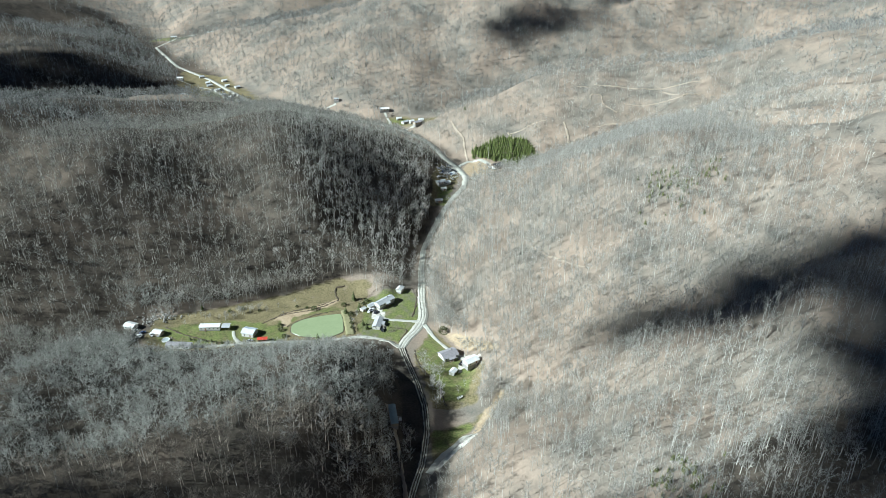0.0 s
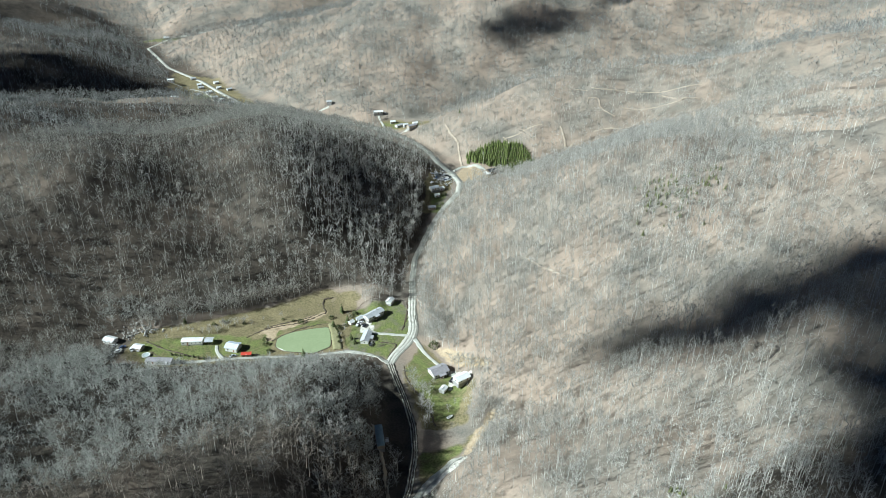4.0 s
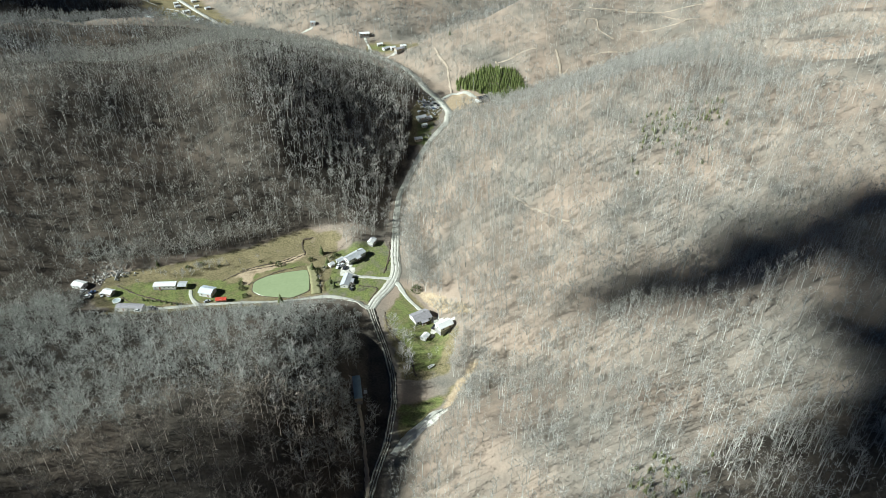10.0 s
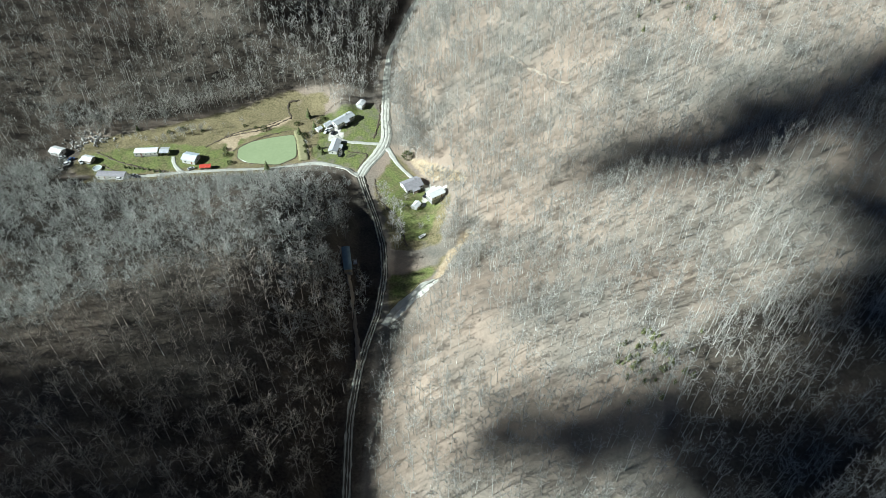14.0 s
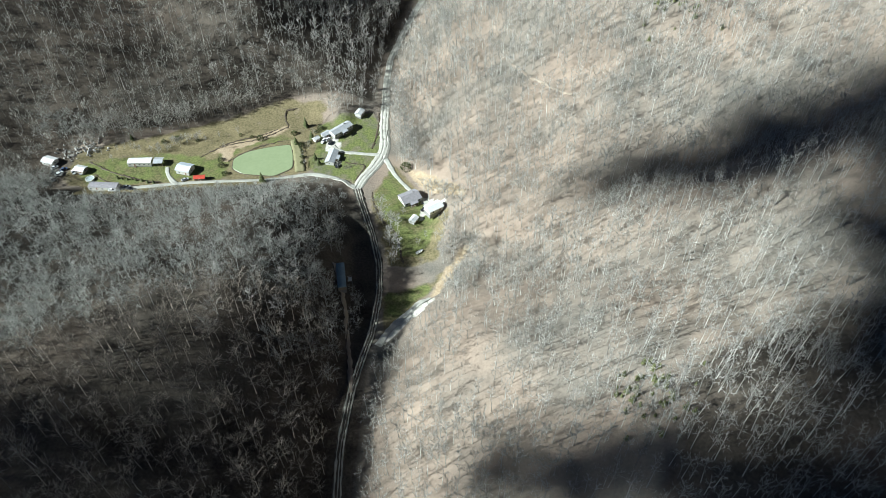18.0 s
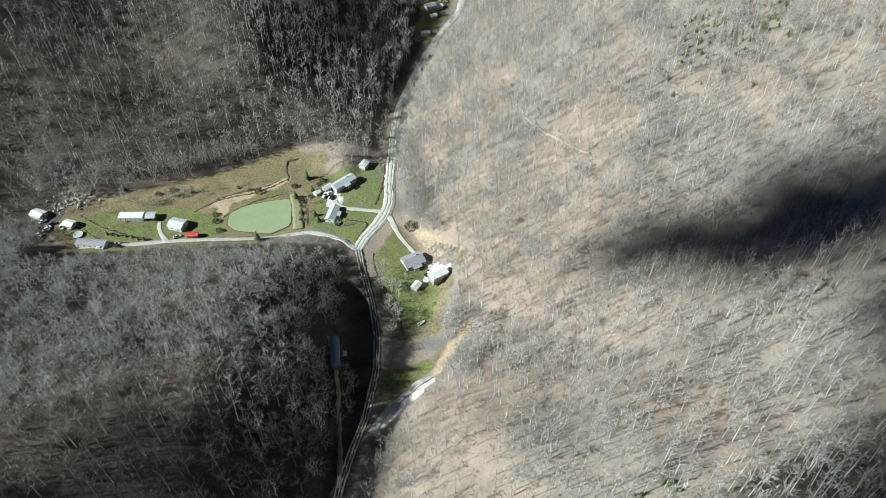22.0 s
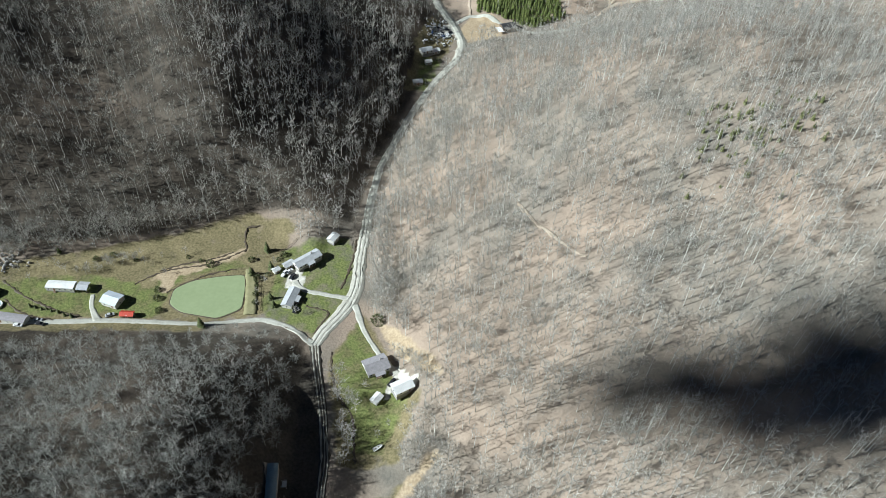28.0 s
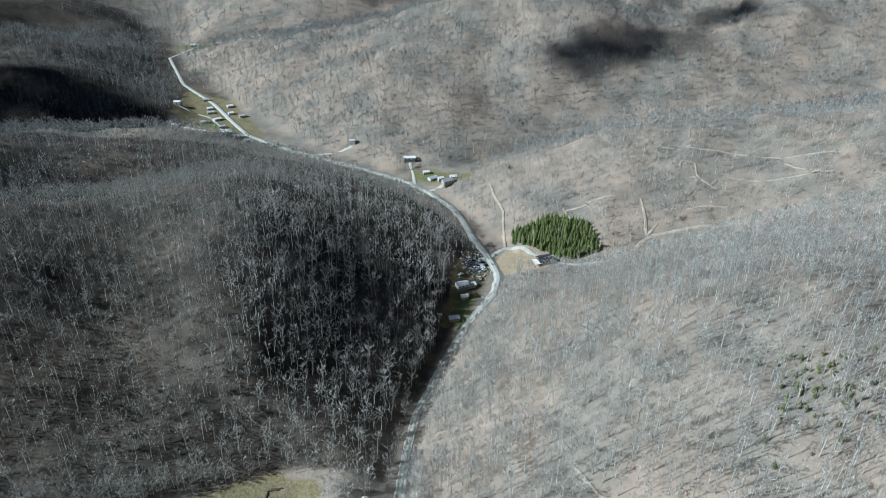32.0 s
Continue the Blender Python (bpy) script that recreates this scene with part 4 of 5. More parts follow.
def roof_part(house, L, W, eave, rise, mat, over=0.45, name="roof", ribs=0.0, y0=0.0):
    """Two sloping slabs with a ridge cap and, on metal, standing seams."""
    h, t = W / 2 + over, 0.14
    drop = rise * over / (W / 2)
    bm = bmesh.new()
    prism(bm, [(y0 - h, eave - drop), (y0, eave + rise), (y0 + h, eave - drop), (y0 + h, eave - drop + t), (y0, eave + rise + t), (y0 - h, eave - drop + t)], -L / 2 - over, L / 2 + over)
    roof = part(name, bm, mat, house)
    bm = bmesh.new()
    prism(bm, [(y0 - 0.22, eave + rise + t - 0.06), (y0, eave + rise + t + 0.06), (y0 + 0.22, eave + rise + t - 0.06)], -L / 2 - over - 0.02, L / 2 + over + 0.02)
    part("ridge_cap", bm, mat, roof)
    if ribs:
        bm = bmesh.new()
        n = int(L / ribs)
        for side in (-1, 1):
            for k in range(1, n):
                x = -L / 2 + k * L / n
                v = [bm.verts.new(p) for p in ((x - 0.04, y0, eave + rise + t + 0.03), (x + 0.04, y0, eave + rise + t + 0.03),
                                               (x + 0.04, y0 + side * h, eave - drop + t + 0.03), (x - 0.04, y0 + side * h, eave - drop + t + 0.03))]
                w = [bm.verts.new((q.co.x, q.co.y, q.co.z - 0.05)) for q in v]
                bm.faces.new(v)
                for i in range(4):
                    j = (i + 1) % 4
                    bm.faces.new((v[i], v[j], w[j], w[i]))
        part("roof_seams", bm, mat, roof)
    return roof


def opening(house, x, y, z, w, h, face, kind):
    """A window or a door set on a long wall (face 0: the -y side, 1: the +y side) or a gable (2: -x, 3: +x)."""
    def put(bm, a0, a1, z0, z1, out0, out1):
        if face < 2:
            s = -1 if face == 0 else 1
            o = sorted((y + s * out0, y + s * out1))
            box(bm, x + a0, x + a1, o[0], o[1], z0, z1)
        else:
            s = -1 if face == 2 else 1
            o = sorted((x + s * out0, x + s * out1))
            box(bm, o[0], o[1], y + a0, y + a1, z0, z1)
    fr = bmesh.new()
    put(fr, -w / 2 - 0.09, -w / 2, z - 0.09, z + h + 0.09, -0.04, 0.06)
    put(fr, w / 2, w / 2 + 0.09, z - 0.09, z + h + 0.09, -0.04, 0.06)
    put(fr, -w / 2, w / 2, z + h, z + h + 0.09, -0.04, 0.06)
    put(fr, -w / 2, w / 2, z - 0.09, z, -0.04, 0.08)
    if kind == "window":
        win = part("window", fr, TRIM, house)
        g = bmesh.new()
        put(g, -w / 2, w / 2, z, z + h, -0.02, 0.02)
        part("pane", g, PANE, win)
    else:
        g = bmesh.new()
        put(g, -w / 2, w / 2, z, z + h, -0.03, 0.03)
        d = part("door", g, DOOR, house)
        part("door_frame", fr, TRIM, d)


def house(name, x, y, turn, L, W, eave, rise, wall, roof, label, category="house", ribs=0.0, windows=3, chimney=False, porch=0, sink=0.5, doors=1, group=""):
    """A gabled building: long axis along its own x."""
    corners = [(x + math.cos(radians(turn)) * a - math.sin(radians(turn)) * b, y + math.sin(radians(turn)) * a + math.cos(radians(turn)) * b) for a in (-L / 2, L / 2) for b in (-W / 2, W / 2)]
    z = max(gz(*c) for c in corners)
    t = tagged(new(name), label, category, group)
    t.matrix_basis = pose(x, y, z, 0, 0, turn)
    bm = bmesh.new()
    box(bm, -L / 2 + 0.08, L / 2 - 0.08, -W / 2 + 0.08, W / 2 - 0.08, -sink - 2.5, 0.25)
    part("foundation", bm, BLOCK, t)
    bm = bmesh.new()
    prism(bm, [(-W / 2, 0.25), (-W / 2, eave), (0, eave + rise), (W / 2, eave), (W / 2, 0.25)], -L / 2, L / 2)
    part("wall", bm, wall, t)
    roof_part(t, L, W, eave, rise, roof, ribs=ribs)
    for k in range(windows):
        wx = -L / 2 + L * (k + 0.5) / windows
        for face in (0, 1):
            if face == 0 and k == windows // 2 and doors:
                opening(t, wx, -W / 2, 0.3, 0.95, 2.05, 0, "door")
            else:
                opening(t, wx, (-W / 2, W / 2)[face], 1.05, 1.0, min(1.2, eave - 1.4), face, "window")
    if windows > 1:
        opening(t, -L / 2, 0, 1.05, 0.9, 1.0, 2, "window")
        opening(t, L / 2, 0, 1.05, 0.9, 1.0, 3, "window")
    if chimney:
        bm = bmesh.new()
        box(bm, L * 0.2, L * 0.2 + 0.7, 0.3, 1.0, eave, eave + rise + 0.9)
        part("chimney", bm, BLOCK, t)
    if porch:
        bm = bmesh.new()
        box(bm, -porch / 2, porch / 2, -W / 2 - 2.2, -W / 2, -0.3, 0.22)
        part("porch_deck", bm, BOARD, t)
        bm = bmesh.new()
        prism(bm, [(-W / 2 - 2.5, 2.25), (-W / 2 + 0.02, 2.62), (-W / 2 + 0.02, 2.74), (-W / 2 - 2.5, 2.37)], -porch / 2 - 0.2, porch / 2 + 0.2)
        part("porch_roof", bm, roof, t)
        for px in (-porch / 2 + 0.1, 0, porch / 2 - 0.1):
            bm = bmesh.new()
            box(bm, px - 0.06, px + 0.06, -W / 2 - 2.15, -W / 2 - 2.03, 0.22, 2.3)
            part("porch_post", bm, TRIM, t)
    return t


def open_shed(name, x, y, turn, L, W, height, roof, label, category, rise=0.7, ribs=0.7):
    """A roof on posts."""
    z = gz(x, y)
    t = tagged(new(name), label, category)
    t.matrix_basis = pose(x, y, z, 0, 0, turn)
    for a in (-L / 2 + 0.15, 0, L / 2 - 0.15):
        for b in (-W / 2 + 0.15, W / 2 - 0.15):
            bm = bmesh.new()
            box(bm, a - 0.07, a + 0.07, b - 0.07, b + 0.07, -0.8, height)
            part("post", bm, BOARD, t)
    roof_part(t, L, W, height, rise, roof, 0.3, ribs=ribs)
    return t


def flat_trailer(name, x, y, turn, L, W, height, wall, roof, label, windows=5):
    """A single-wide mobile home: a long box with a low bowed roof, skirting, windows, two doors and steps."""
    z = max(gz(x + math.cos(radians(turn)) * a, y + math.sin(radians(turn)) * a) for a in (-L / 2, 0, L / 2))
    t = tagged(new(name), label, "mobile home")
    t.matrix_basis = pose(x, y, z, 0, 0, turn)
    bm = bmesh.new()
    box(bm, -L / 2 + 0.1, L / 2 - 0.1, -W / 2 + 0.1, W / 2 - 0.1, -2.0, 0.7)
    part("skirting", bm, BLOCK, t)
    bm = bmesh.new()
    box(bm, -L / 2, L / 2, -W / 2, W / 2, 0.7, height)
    part("wall", bm, wall, t)
    bm = bmesh.new()
    arc = [(-W / 2 - 0.12 + (W + 0.24) * k / 8, height + 0.42 * math.sin(math.pi * k / 8)) for k in range(9)]
    prism(bm, arc + [(W / 2 + 0.12, height - 0.1), (-W / 2 - 0.12, height - 0.1)], -L / 2 - 0.12, L / 2 + 0.12)
    r = part("roof", bm, roof, t)
    bm = bmesh.new()
    for k in range(1, int(L / 1.2)):
        xk = -L / 2 + k * 1.2
        prism(bm, [(yy, zz + 0.035) for yy, zz in arc] + [(yy, zz - 0.02) for yy, zz in arc[::-1]], xk - 0.03, xk + 0.03)
    part("roof_seams", bm, roof, r)
    for k in range(windows):
        wx = -L / 2 + L * (k + 0.5) / windows
        for face in (0, 1):
            if k == 1 and face == 0:
                opening(t, wx, -W / 2, 0.8, 0.9, 1.95, 0, "door")
            else:
                opening(t, wx, (-W / 2, W / 2)[face], 1.5, 0.9, 0.9, face, "window")
    bm = bmesh.new()
    wx = -L / 2 + L * 1.5 / windows
    for k in range(3):
        box(bm, wx - 0.7, wx + 0.7, -W / 2 - 0.35 * (k + 1), -W / 2 - 0.35 * k, -0.4, 0.75 - 0.24 * k)
    part("steps", bm, BOARD, t)
    return t


def car(x, y, turn, paint, label, kind="car", name="car", group=""):
    """A parked car, van or pick-up."""
    t = tagged(new(name), label, kind, group)
    t.matrix_basis = pose(x, y, gz(x, y) + 0.3, 0, 0, turn)
    L = 4.6 if kind == "car" else 5.4
    bm = bmesh.new()
    side = {"car": [(-L / 2, 0.45), (-L / 2, 0.85), (-L / 2 + 0.5, 0.98), (L / 2 - 1.3, 0.92), (L / 2 - 0.1, 0.75), (L / 2, 0.45)],
            "truck": [(-L / 2, 0.5), (-L / 2, 1.1), (L / 2 - 1.6, 1.1), (L / 2 - 0.1, 1.0), (L / 2, 0.5)]}["car" if kind == "car" else "truck"]
    rings = []
    for yy in (-0.9, -0.82, 0.82, 0.9):
        f = 0.96 if abs(yy) > 0.85 else 1.0
        rings.append([bm.verts.new((px * f, yy, 0.25 + (pz_ - 0.25) * f)) for px, pz_ in [(-L / 2, 0.28)] + side + [(L / 2, 0.28)]])
    for a, b in zip(rings, rings[1:]):
        for k in range(len(a)):
            j = (k + 1) % len(a)
            bm.faces.new((a[k], a[j], b[j], b[k]))
    bm.faces.new(rings[0])
    bm.faces.new(rings[-1][::-1])
    part("body", bm, PAINTS[paint], t)
    cab = [(-1.7, 0.95), (-1.15, 1.48), (0.45, 1.48), (1.15, 0.93)] if kind == "car" else [(-0.5, 1.08), (-0.4, 1.75), (0.9, 1.75), (1.4, 1.05)]
    bm = bmesh.new()
    prism(bm, [(-0.78, 0), (0.78, 0), (0.66, 1), (-0.66, 1)], -1, 1)
    for v in bm.verts:
        top = v.co.z > 0.5
        v.co.x = (cab[1][0] if top else cab[0][0]) if v.co.x < 0 else (cab[2][0] if top else cab[3][0])
        v.co.z = cab[1][1] if top else cab[0][1]
    part("windows", bm, PANE, t)
    bm = bmesh.new()
    box(bm, cab[1][0] + 0.02, cab[2][0] - 0.02, -0.67, 0.67, cab[1][1] - 0.01, cab[1][1] + 0.05)
    part("roof", bm, PAINTS[paint], t)
    for wx in (-L / 2 + 0.9, L / 2 - 0.95):
        for wy in (-0.82, 0.82):
            bm = bmesh.new()
            bmesh.ops.create_cone(bm, cap_ends=True, segments=14, radius1=0.33, radius2=0.33, depth=0.22, matrix=pose(wx, wy, 0.33, 90))
            w = part("wheel", bm, TYRE, t)
            bm = bmesh.new()
            bmesh.ops.create_cone(bm, cap_ends=True, segments=10, radius1=0.19, radius2=0.17, depth=0.24, matrix=pose(wx, wy, 0.33, 90))
            part("rim", bm, STEEL, w)
    return t


# the farm west of the pond
flat_trailer("mobile_home", -156.5, -11, 3, 15, 5.2, 3.2, SIDING, WHITE_METAL, "long white mobile home with a white metal roof on the lawn")
open_shed("carport", -144.8, -10.2, 3, 5.5, 5.5, 3.0, LIGHT_ROOF, "grey-roofed carport at the end of a white mobile home", "carport")
house("barn", -126, -17, -14, 9, 7.5, 3.4, 1.3, SIDING, BLUE_METAL, "pale barn with a blue-white metal roof beside the lane", "barn", 0.6, 2)
house("shed", -114.5, -25.6, 4, 6.4, 3, 2.2, 0.8, BOARD, RED_ROOF, "small board shed with a bright red metal roof", "shed", 0.5, 1)
flat_trailer("mobile_home", -171, -36.5, -3, 18, 5, 3.1, SIDING, GREY_ROOF, "dark grey-roofed mobile home at the end of the gravel lane")
house("outbuilding", -214.5, -12, -20, 8, 6, 2.8, 1.0, SIDING, WHITE_METAL, "white-roofed outbuilding at the edge of the woods", "outbuilding", 0.6, 2)
house("outbuilding", -192, -19.5, -15, 6.5, 5, 2.6, 0.9, TAN_SIDING, WHITE_METAL, "small white-roofed outbuilding beside parked vehicles", "outbuilding", 0.6, 2)
# the houses at the crossroads
house("house", -30, 23.5, 46, 15.5, 6, 2.7, 1.2, SIDING, LIGHT_ROOF, "long low house with a grey roof and a gravel yard", windows=5, chimney=True, porch=4)
house("house", -33, -4.5, 82, 12.5, 5.6, 2.7, 1.1, SIDING, LIGHT_ROOF, "long grey-roofed house beside the driveway", windows=4, porch=4)
house("shed", -19, 42.5, 68, 6, 4.4, 2.4, 0.9, SIDING, WHITE_METAL, "small white shed on the mown grass", "shed", 0.6, 1)
house("shed", -46, 15, 50, 3.6, 3, 2.2, 0.7, SIDING, WHITE_METAL, "tiny white garden shed among shrubs", "shed", 0, 1)
house("shed", -40, 20, 46, 5.5, 3.6, 2.3, 0.5, SIDING, LIGHT_ROOF, "low grey shed joined to the yard of a long house", "shed", 0, 1)
# the house on the hillside drive
house("house", 19.4, -43, 31, 11.5, 9, 2.8, 1.9, SIDING, GREY_ROOF, "broad pale house with a grey shingled gable roof", windows=4, chimney=True, porch=5)
house("garage", 34.6, -57.8, 35, 9.5, 6.2, 2.8, 1.2, SIDING, WHITE_METAL, "white metal garage on a bright gravel yard", "garage", 0.6, 2)
open_shed("lean_to", 31.2, -55.2, 35, 3.6, 4.6, 2.6, GREY_ROOF, "grey-roofed lean-to against a white garage", "lean-to", 0.4, 0)
house("shed", 22.6, -62, 60, 5, 3.6, 2.4, 0.8, SIDING, WHITE_METAL, "small white shed on the grass", "shed", 0.6, 1)
# the shaded trailer by the creek
flat_trailer("mobile_home", -14.6, -112.5, -80, 17.5, 4.4, 3.0, TAN_SIDING, TEAL_ROOF, "blue-green roofed mobile home in the shade of the hill")

def deck(x, y, turn, L, W, label):
    """A low wooden deck on posts with a rail."""
    t = tagged(new("deck"), label, "deck")
    t.matrix_basis = pose(x, y, gz(x, y), 0, 0, turn)
    for k in range(int(L / 0.3)):
        bm = bmesh.new()
        box(bm, -L / 2 + k * 0.3, -L / 2 + k * 0.3 + 0.28, -W / 2, W / 2, 0.7, 0.75)
        part("board", bm, TRIM, t)
    for a in (-L / 2 + 0.1, L / 2 - 0.1):
        for b in (-W / 2 + 0.1, W / 2 - 0.1):
            bm = bmesh.new()
            box(bm, a - 0.06, a + 0.06, b - 0.06, b + 0.06, -0.6, 1.7)
            part("post", bm, TRIM, t)
        bm = bmesh.new()
        box(bm, a - 0.03, a + 0.03, -W / 2 + 0.1, W / 2 - 0.1, 1.6, 1.7)
        part("rail", bm, TRIM, t)


deck(-10.9, -109.5, -80, 3.2, 2.4, "white wooden deck beside a shaded mobile home")


def fence(points, label):
    """Posts every three metres with two rails between them."""
    t = tagged(new("fence"), label, "fence")
    for (ax, ay), (bx, by) in zip(points, points[1:]):
        n = max(1, round(math.hypot(bx - ax, by - ay) / 3))
        for k in range(n):
            x0, y0, x1, y1 = (ax + (bx - ax) * k / n, ay + (by - ay) * k / n, ax + (bx - ax) * (k + 1) / n, ay + (by - ay) * (k + 1) / n)
            bm = bmesh.new()
            box(bm, x0 - 0.08, x0 + 0.08, y0 - 0.08, y0 + 0.08, gz(x0, y0) - 0.4, gz(x0, y0) + 1.25)
            part("post", bm, BOARD, t)
            for h in (0.55, 1.1):
                bm = bmesh.new()
                s = Vector((-(y1 - y0), x1 - x0, 0)).normalized() * 0.03
                p, q = Vector((x0, y0, gz(x0, y0) + h)), Vector((x1, y1, gz(x1, y1) + h))
                v = [bm.verts.new(c + d + Vector((0, 0, e))) for c in (p, q) for d in (s, -s) for e in (-0.06, 0.06)]
                bmesh.ops.convex_hull(bm, input=v)
                part("rail", bm, BOARD, t)


fence(((-54, 25), (-46, 32), (-40, 40), (-31, 44), (-23, 42)), "weathered post and rail fence round a house yard")
fence(((-48, -14), (-50, -4), (-53, 6), (-56, 14)), "weathered post and rail fence below the pond dam")
fence(((-20, 44), (-10, 47), (-7, 36)), "weathered post and rail fence at the end of the lawn")

# up the valley
house("barn", 77, 307.5, 25, 12, 9, 3.6, 1.8, BOARD, DARK_ROOF, "dark-roofed barn beside a bare tan field", "barn", 0.7, 2)
open_shed("lean_to", 70.5, 303.5, 25, 5, 8, 2.4, WHITE_METAL, "white-roofed lean-to beside a dark barn", "lean-to", 0.5)
for x, y, turn, L, W, wall, roof in ((13, 259, 30, 9, 6, SIDING, LIGHT_ROOF), (19.5, 263, 30, 7, 5, SIDING, WHITE_METAL), (11, 216.5, 15, 7, 5, TAN_SIDING, LIGHT_ROOF),
                                     (-65, 500, 10, 16, 8, SIDING, WHITE_METAL), (-35, 463, 40, 12, 7, SIDING, LIGHT_ROOF), (-18, 446, 35, 14, 8, TAN_SIDING, GREY_ROOF),
                                     (-14, 462, 20, 8, 6, SIDING, WHITE_METAL), (-393, 652, 5, 11, 9, SIDING, WHITE_METAL), (-368, 589, 0, 12, 9, SIDING, WHITE_METAL),
                                     (-345, 640, 30, 10, 7, SIDING, LIGHT_ROOF), (-326, 616, 40, 11, 7, SIDING, WHITE_METAL), (-310, 590, 35, 9, 6, TAN_SIDING, LIGHT_ROOF),
                                     (-290, 557, 30, 12, 7, SIDING, WHITE_METAL), (-277, 556, 30, 10, 7, SIDING, LIGHT_ROOF), (-262, 545, 30, 8, 6, TAN_SIDING, LIGHT_ROOF),
                                     (-300, 632, 40, 9, 7, SIDING, LIGHT_ROOF), (-330, 668, 40, 9, 7, SIDING, WHITE_METAL), (-470, 560, 10, 14, 6, TAN_SIDING, LIGHT_ROOF),
                                     (-420, 575, 20, 14, 6, TAN_SIDING, LIGHT_ROOF), (-135, 536, 0, 8, 6, SIDING, LIGHT_ROOF), (-515, 985, 20, 14, 8, SIDING, WHITE_METAL), (-352, 655, 30, 8, 6, SIDING, WHITE_METAL), (-338, 603, 20, 9, 6, SIDING, LIGHT_ROOF), (-318, 640, 35, 8, 6, SIDING, WHITE_METAL),
                                     (-297, 570, 25, 8, 6, SIDING, WHITE_METAL), (-372, 690, 30, 9, 6, SIDING, LIGHT_ROOF), (-26, 455, 30, 7, 5, SIDING, WHITE_METAL), (-44, 478, 20, 8, 5, SIDING, WHITE_METAL), (16, 246, 25, 5, 4, SIDING, WHITE_METAL)):
    what = "white-roofed" if roof is WHITE_METAL else "dark grey-roofed" if roof is GREY_ROOF else "grey-roofed"
    if y > 400:
        L, W = L * 0.78, W * 0.8
    house("house", x, y, turn, L, W, 2.6, 1.1, wall, roof, f"{what} {'tan' if wall is TAN_SIDING else 'pale'} house beside the valley road", group="houses up the valley")

# ---- parked vehicles and clutter ----
car(28.5, -51.5, 60, 1, "dark pick-up truck on bright gravel", "truck", "pickup_truck")
car(-36, 12, 70, 1, "dark car parked in the gravel yard")
car(-38.5, 15.5, 60, 0, "white car parked in the gravel yard")
car(-41, 13.5, 75, 0, "white van parked by the shed", "truck", "pickup_truck")
car(-29, -11.5, 85, 1, "dark car parked beside a house")
car(-158, -34.5, 5, 2, "silver car parked on the gravel lane")
car(-155, -37.5, -5, 1, "dark car parked on the gravel lane")
car(-164.5, -40.5, 0, 0, "white car beside a mobile home")
car(-124, -26, 30, 2, "silver car parked beside the lane")
for k in range(34):
    a, b = rr.gauss(0, 1), rr.gauss(0, 1)
    x, y = (22 + 5.5 * a, 297 + 9 * b) if k < 24 else (-203 + 6 * a, -24 + 4 * b)
    if min(np.hypot(q[0] - x, q[1] - y) for q in centre_line(MAIN, 3)) < 6:
        x -= 9
    car(x, y, rr.uniform(0, 360), rr.choice((0, 0, 0, 2, 2, 0, 4, 1)), "derelict vehicle in a crowded scrap yard", "car", "scrap_car", "scrap yard vehicles")

# the round pool by the outbuildings
pool = tagged(new("round_pool"), "round above-ground pool with a white rim", "pool")
pool.matrix_basis = pose(-184, -27, gz(-184, -27))
bm = bmesh.new()
bmesh.ops.create_cone(bm, cap_ends=False, segments=32, radius1=2.6, radius2=2.6, depth=1.6, matrix=Matrix.Translation((0, 0, 0.4)))
part("wall", bm, SIDING, pool)
bm = bmesh.new()
for k in range(32):
    g0, g1 = k * math.pi / 16, (k + 1) * math.pi / 16
    v = [bm.verts.new((q * math.cos(g), q * math.sin(g), 1.22)) for q, g in ((2.4, g0), (2.85, g0), (2.85, g1), (2.4, g1))]
    bm.faces.new(v)
bmesh.ops.remove_doubles(bm, verts=bm.verts, dist=0.001)
bmesh.ops.solidify(bm, geom=bm.faces[:], thickness=0.08)
part("rim", bm, TRIM, pool)
bm = bmesh.new()
bmesh.ops.create_circle(bm, cap_ends=True, segments=32, radius=2.58, matrix=Matrix.Translation((0, 0, 0.95)))
part("water", bm, material("pool_water", (0.5, 0.55, 0.55), 0.2, (0.42, 0.48, 0.48), 2), pool)

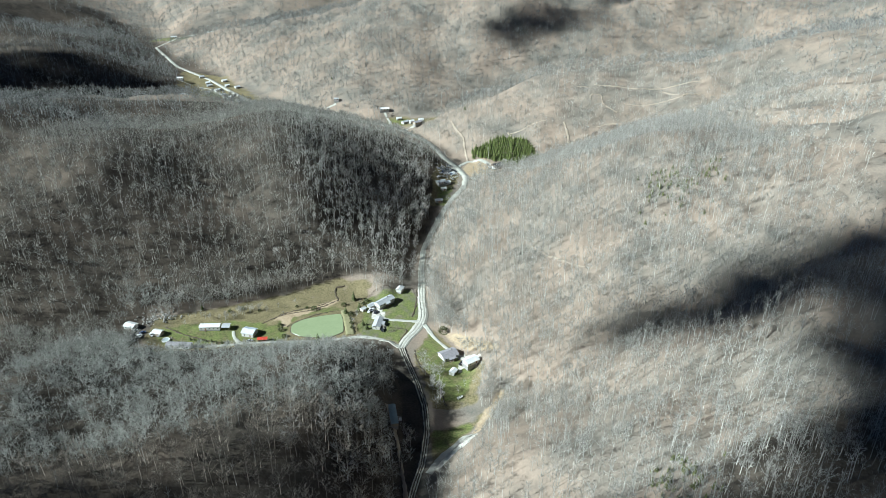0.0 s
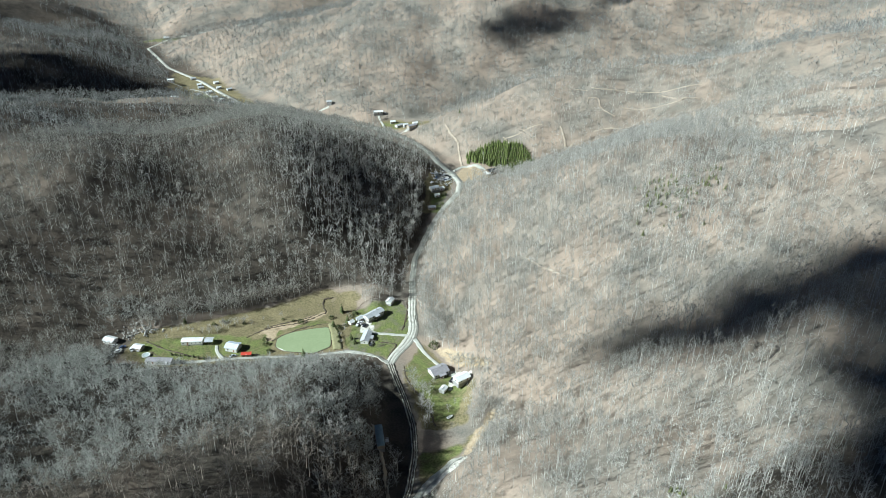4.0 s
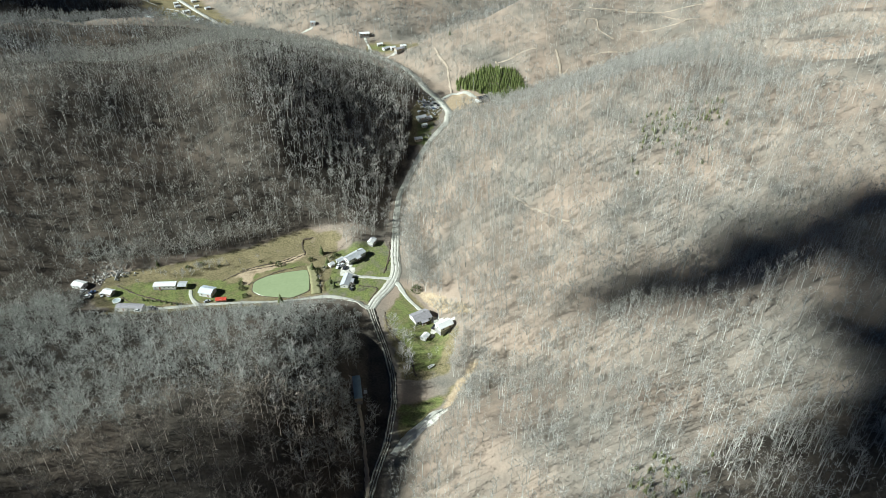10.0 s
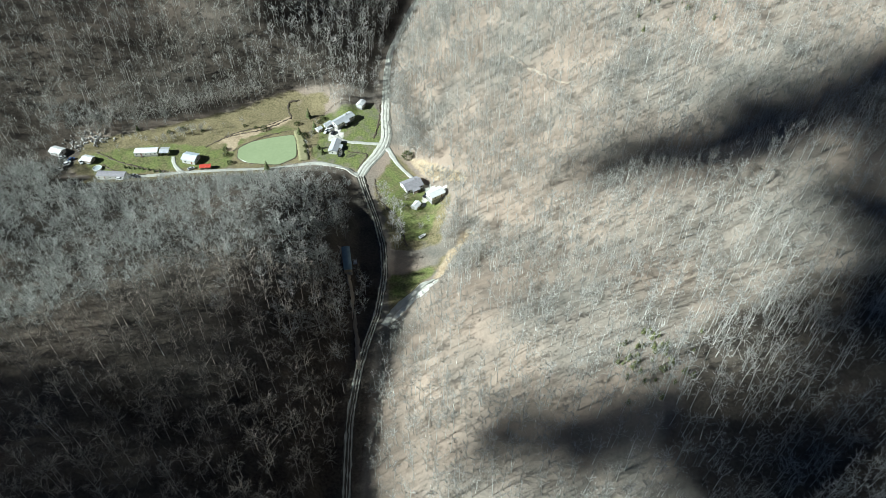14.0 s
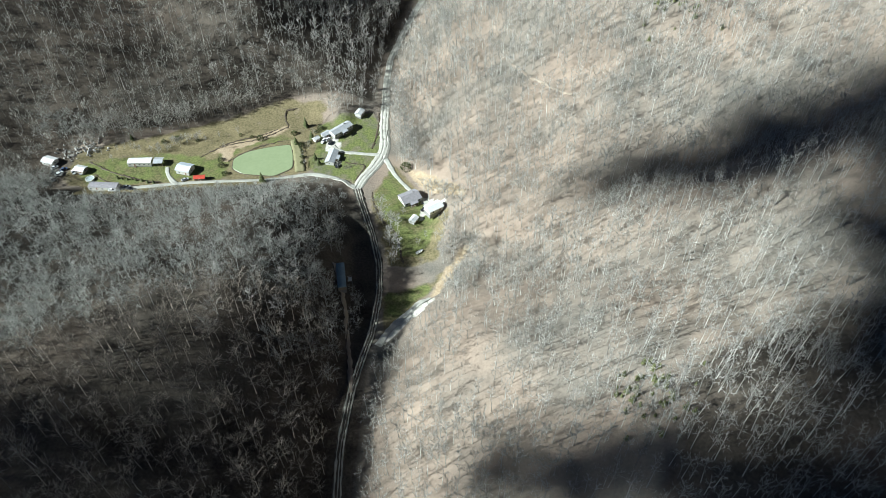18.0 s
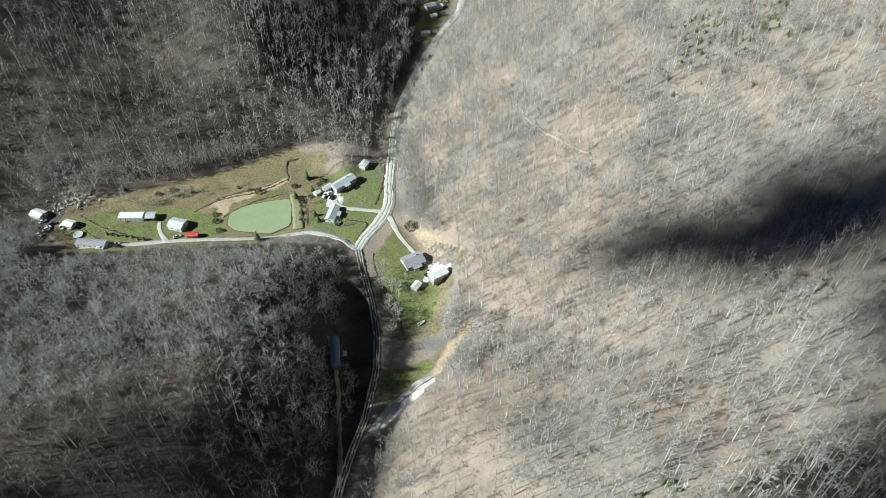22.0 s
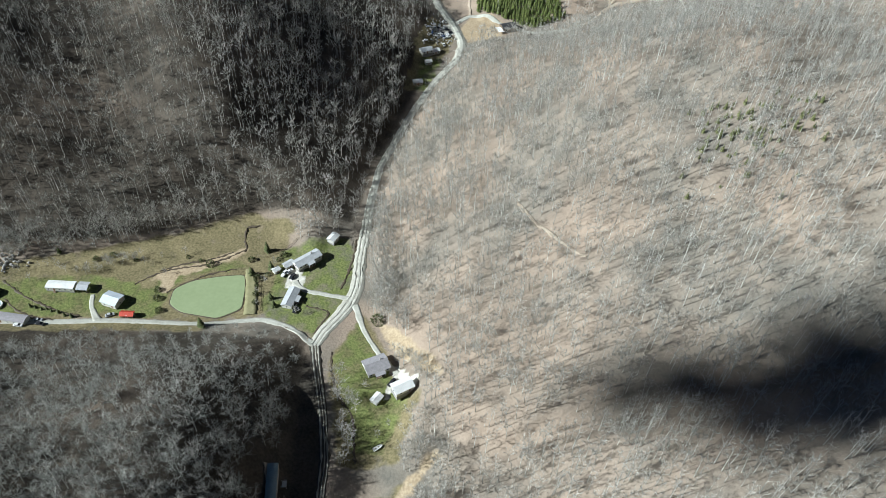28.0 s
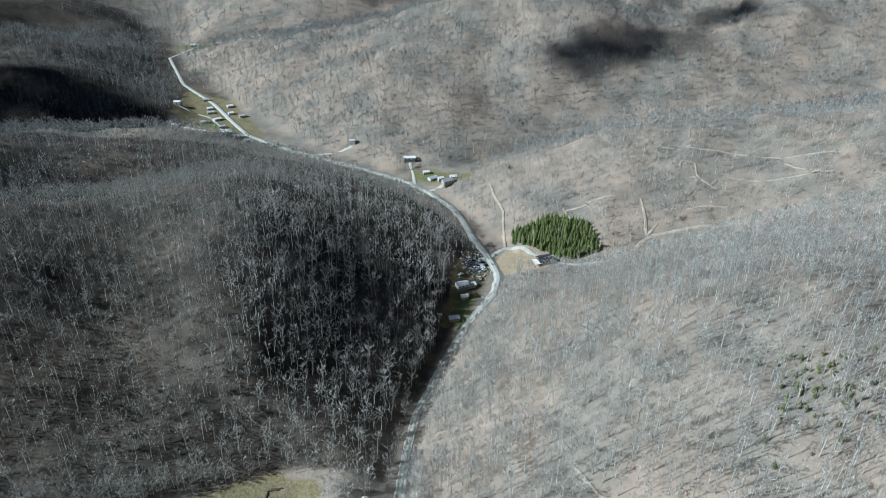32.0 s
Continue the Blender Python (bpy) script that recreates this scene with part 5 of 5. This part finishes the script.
# the small boat on the grass
boat = tagged(new("boat"), "small white boat lying on the grass", "boat")
boat.matrix_basis = pose(27, -87, gz(27, -87) + 0.05, 0, 0, 40)
bm = bmesh.new()
rings = []
for u in range(9):
    x = -2.4 + 4.8 * u / 8
    w = 0.95 * (1 - max(0, (u - 4) / 4.2) ** 2)
    rings.append([bm.verts.new((x, w * c, h)) for c, h in ((-1, 0.75), (-0.9, 0.3), (0, 0.02), (0.9, 0.3), (1, 0.75), (0.86, 0.75), (0, 0.22), (-0.86, 0.75))])
for a, b in zip(rings, rings[1:]):
    for k in range(8):
        bm.faces.new((a[k], a[(k + 1) % 8], b[(k + 1) % 8], b[k]))
bm.faces.new(rings[0])
bm.faces.new(rings[-1][::-1])
part("hull", bm, TRIM, boat)
for x in (-1.2, 0.4):
    bm = bmesh.new()
    box(bm, x - 0.15, x + 0.15, -0.7, 0.7, 0.5, 0.55)
    part("seat", bm, BOARD, boat)


def heap(name, x, y, sx, sy, n, size, mat, label, category, seed):
    """A heap of rough pieces that nobody could count."""
    r = np.random.default_rng(seed)
    bm = bmesh.new()
    for _ in range(n):
        px, py = x + r.normal(0, sx), y + r.normal(0, sy)
        s = size * r.uniform(0.5, 1.4)
        m = pose(px, py, gz(px, py) + s * 0.3, *r.uniform(0, 360, 3)) @ Matrix.Diagonal((s, s * r.uniform(0.5, 1), s * r.uniform(0.4, 0.8), 1))
        bmesh.ops.create_icosphere(bm, subdivisions=1, radius=0.6, matrix=m)
    for v in bm.verts:
        v.co += Vector(r.normal(0, size * 0.08, 3))
    me = bpy.data.meshes.new(name)
    bm.to_mesh(me)
    bm.free()
    me.materials.append(mat)
    return tagged(new(name, me), label, category, kind="stuff")


heap("rubble", -195, 4, 7, 3.5, 60, 1.6, ROCK, "pale rubble and scrap at the woods' edge", "rubble", 1)
heap("rubble", -205, -3, 5, 3, 40, 1.3, ROCK, "pale rubble and scrap near the outbuildings", "rubble", 2)
heap("rubble", 50, -58, 3, 2, 16, 0.8, ROCK, "loose pale stones on the cut bank", "rubble", 3)
heap("scrap", 20, 293, 7, 10, 150, 1.5, ROCK, "scattered scrap metal in the yard", "scrap", 4)
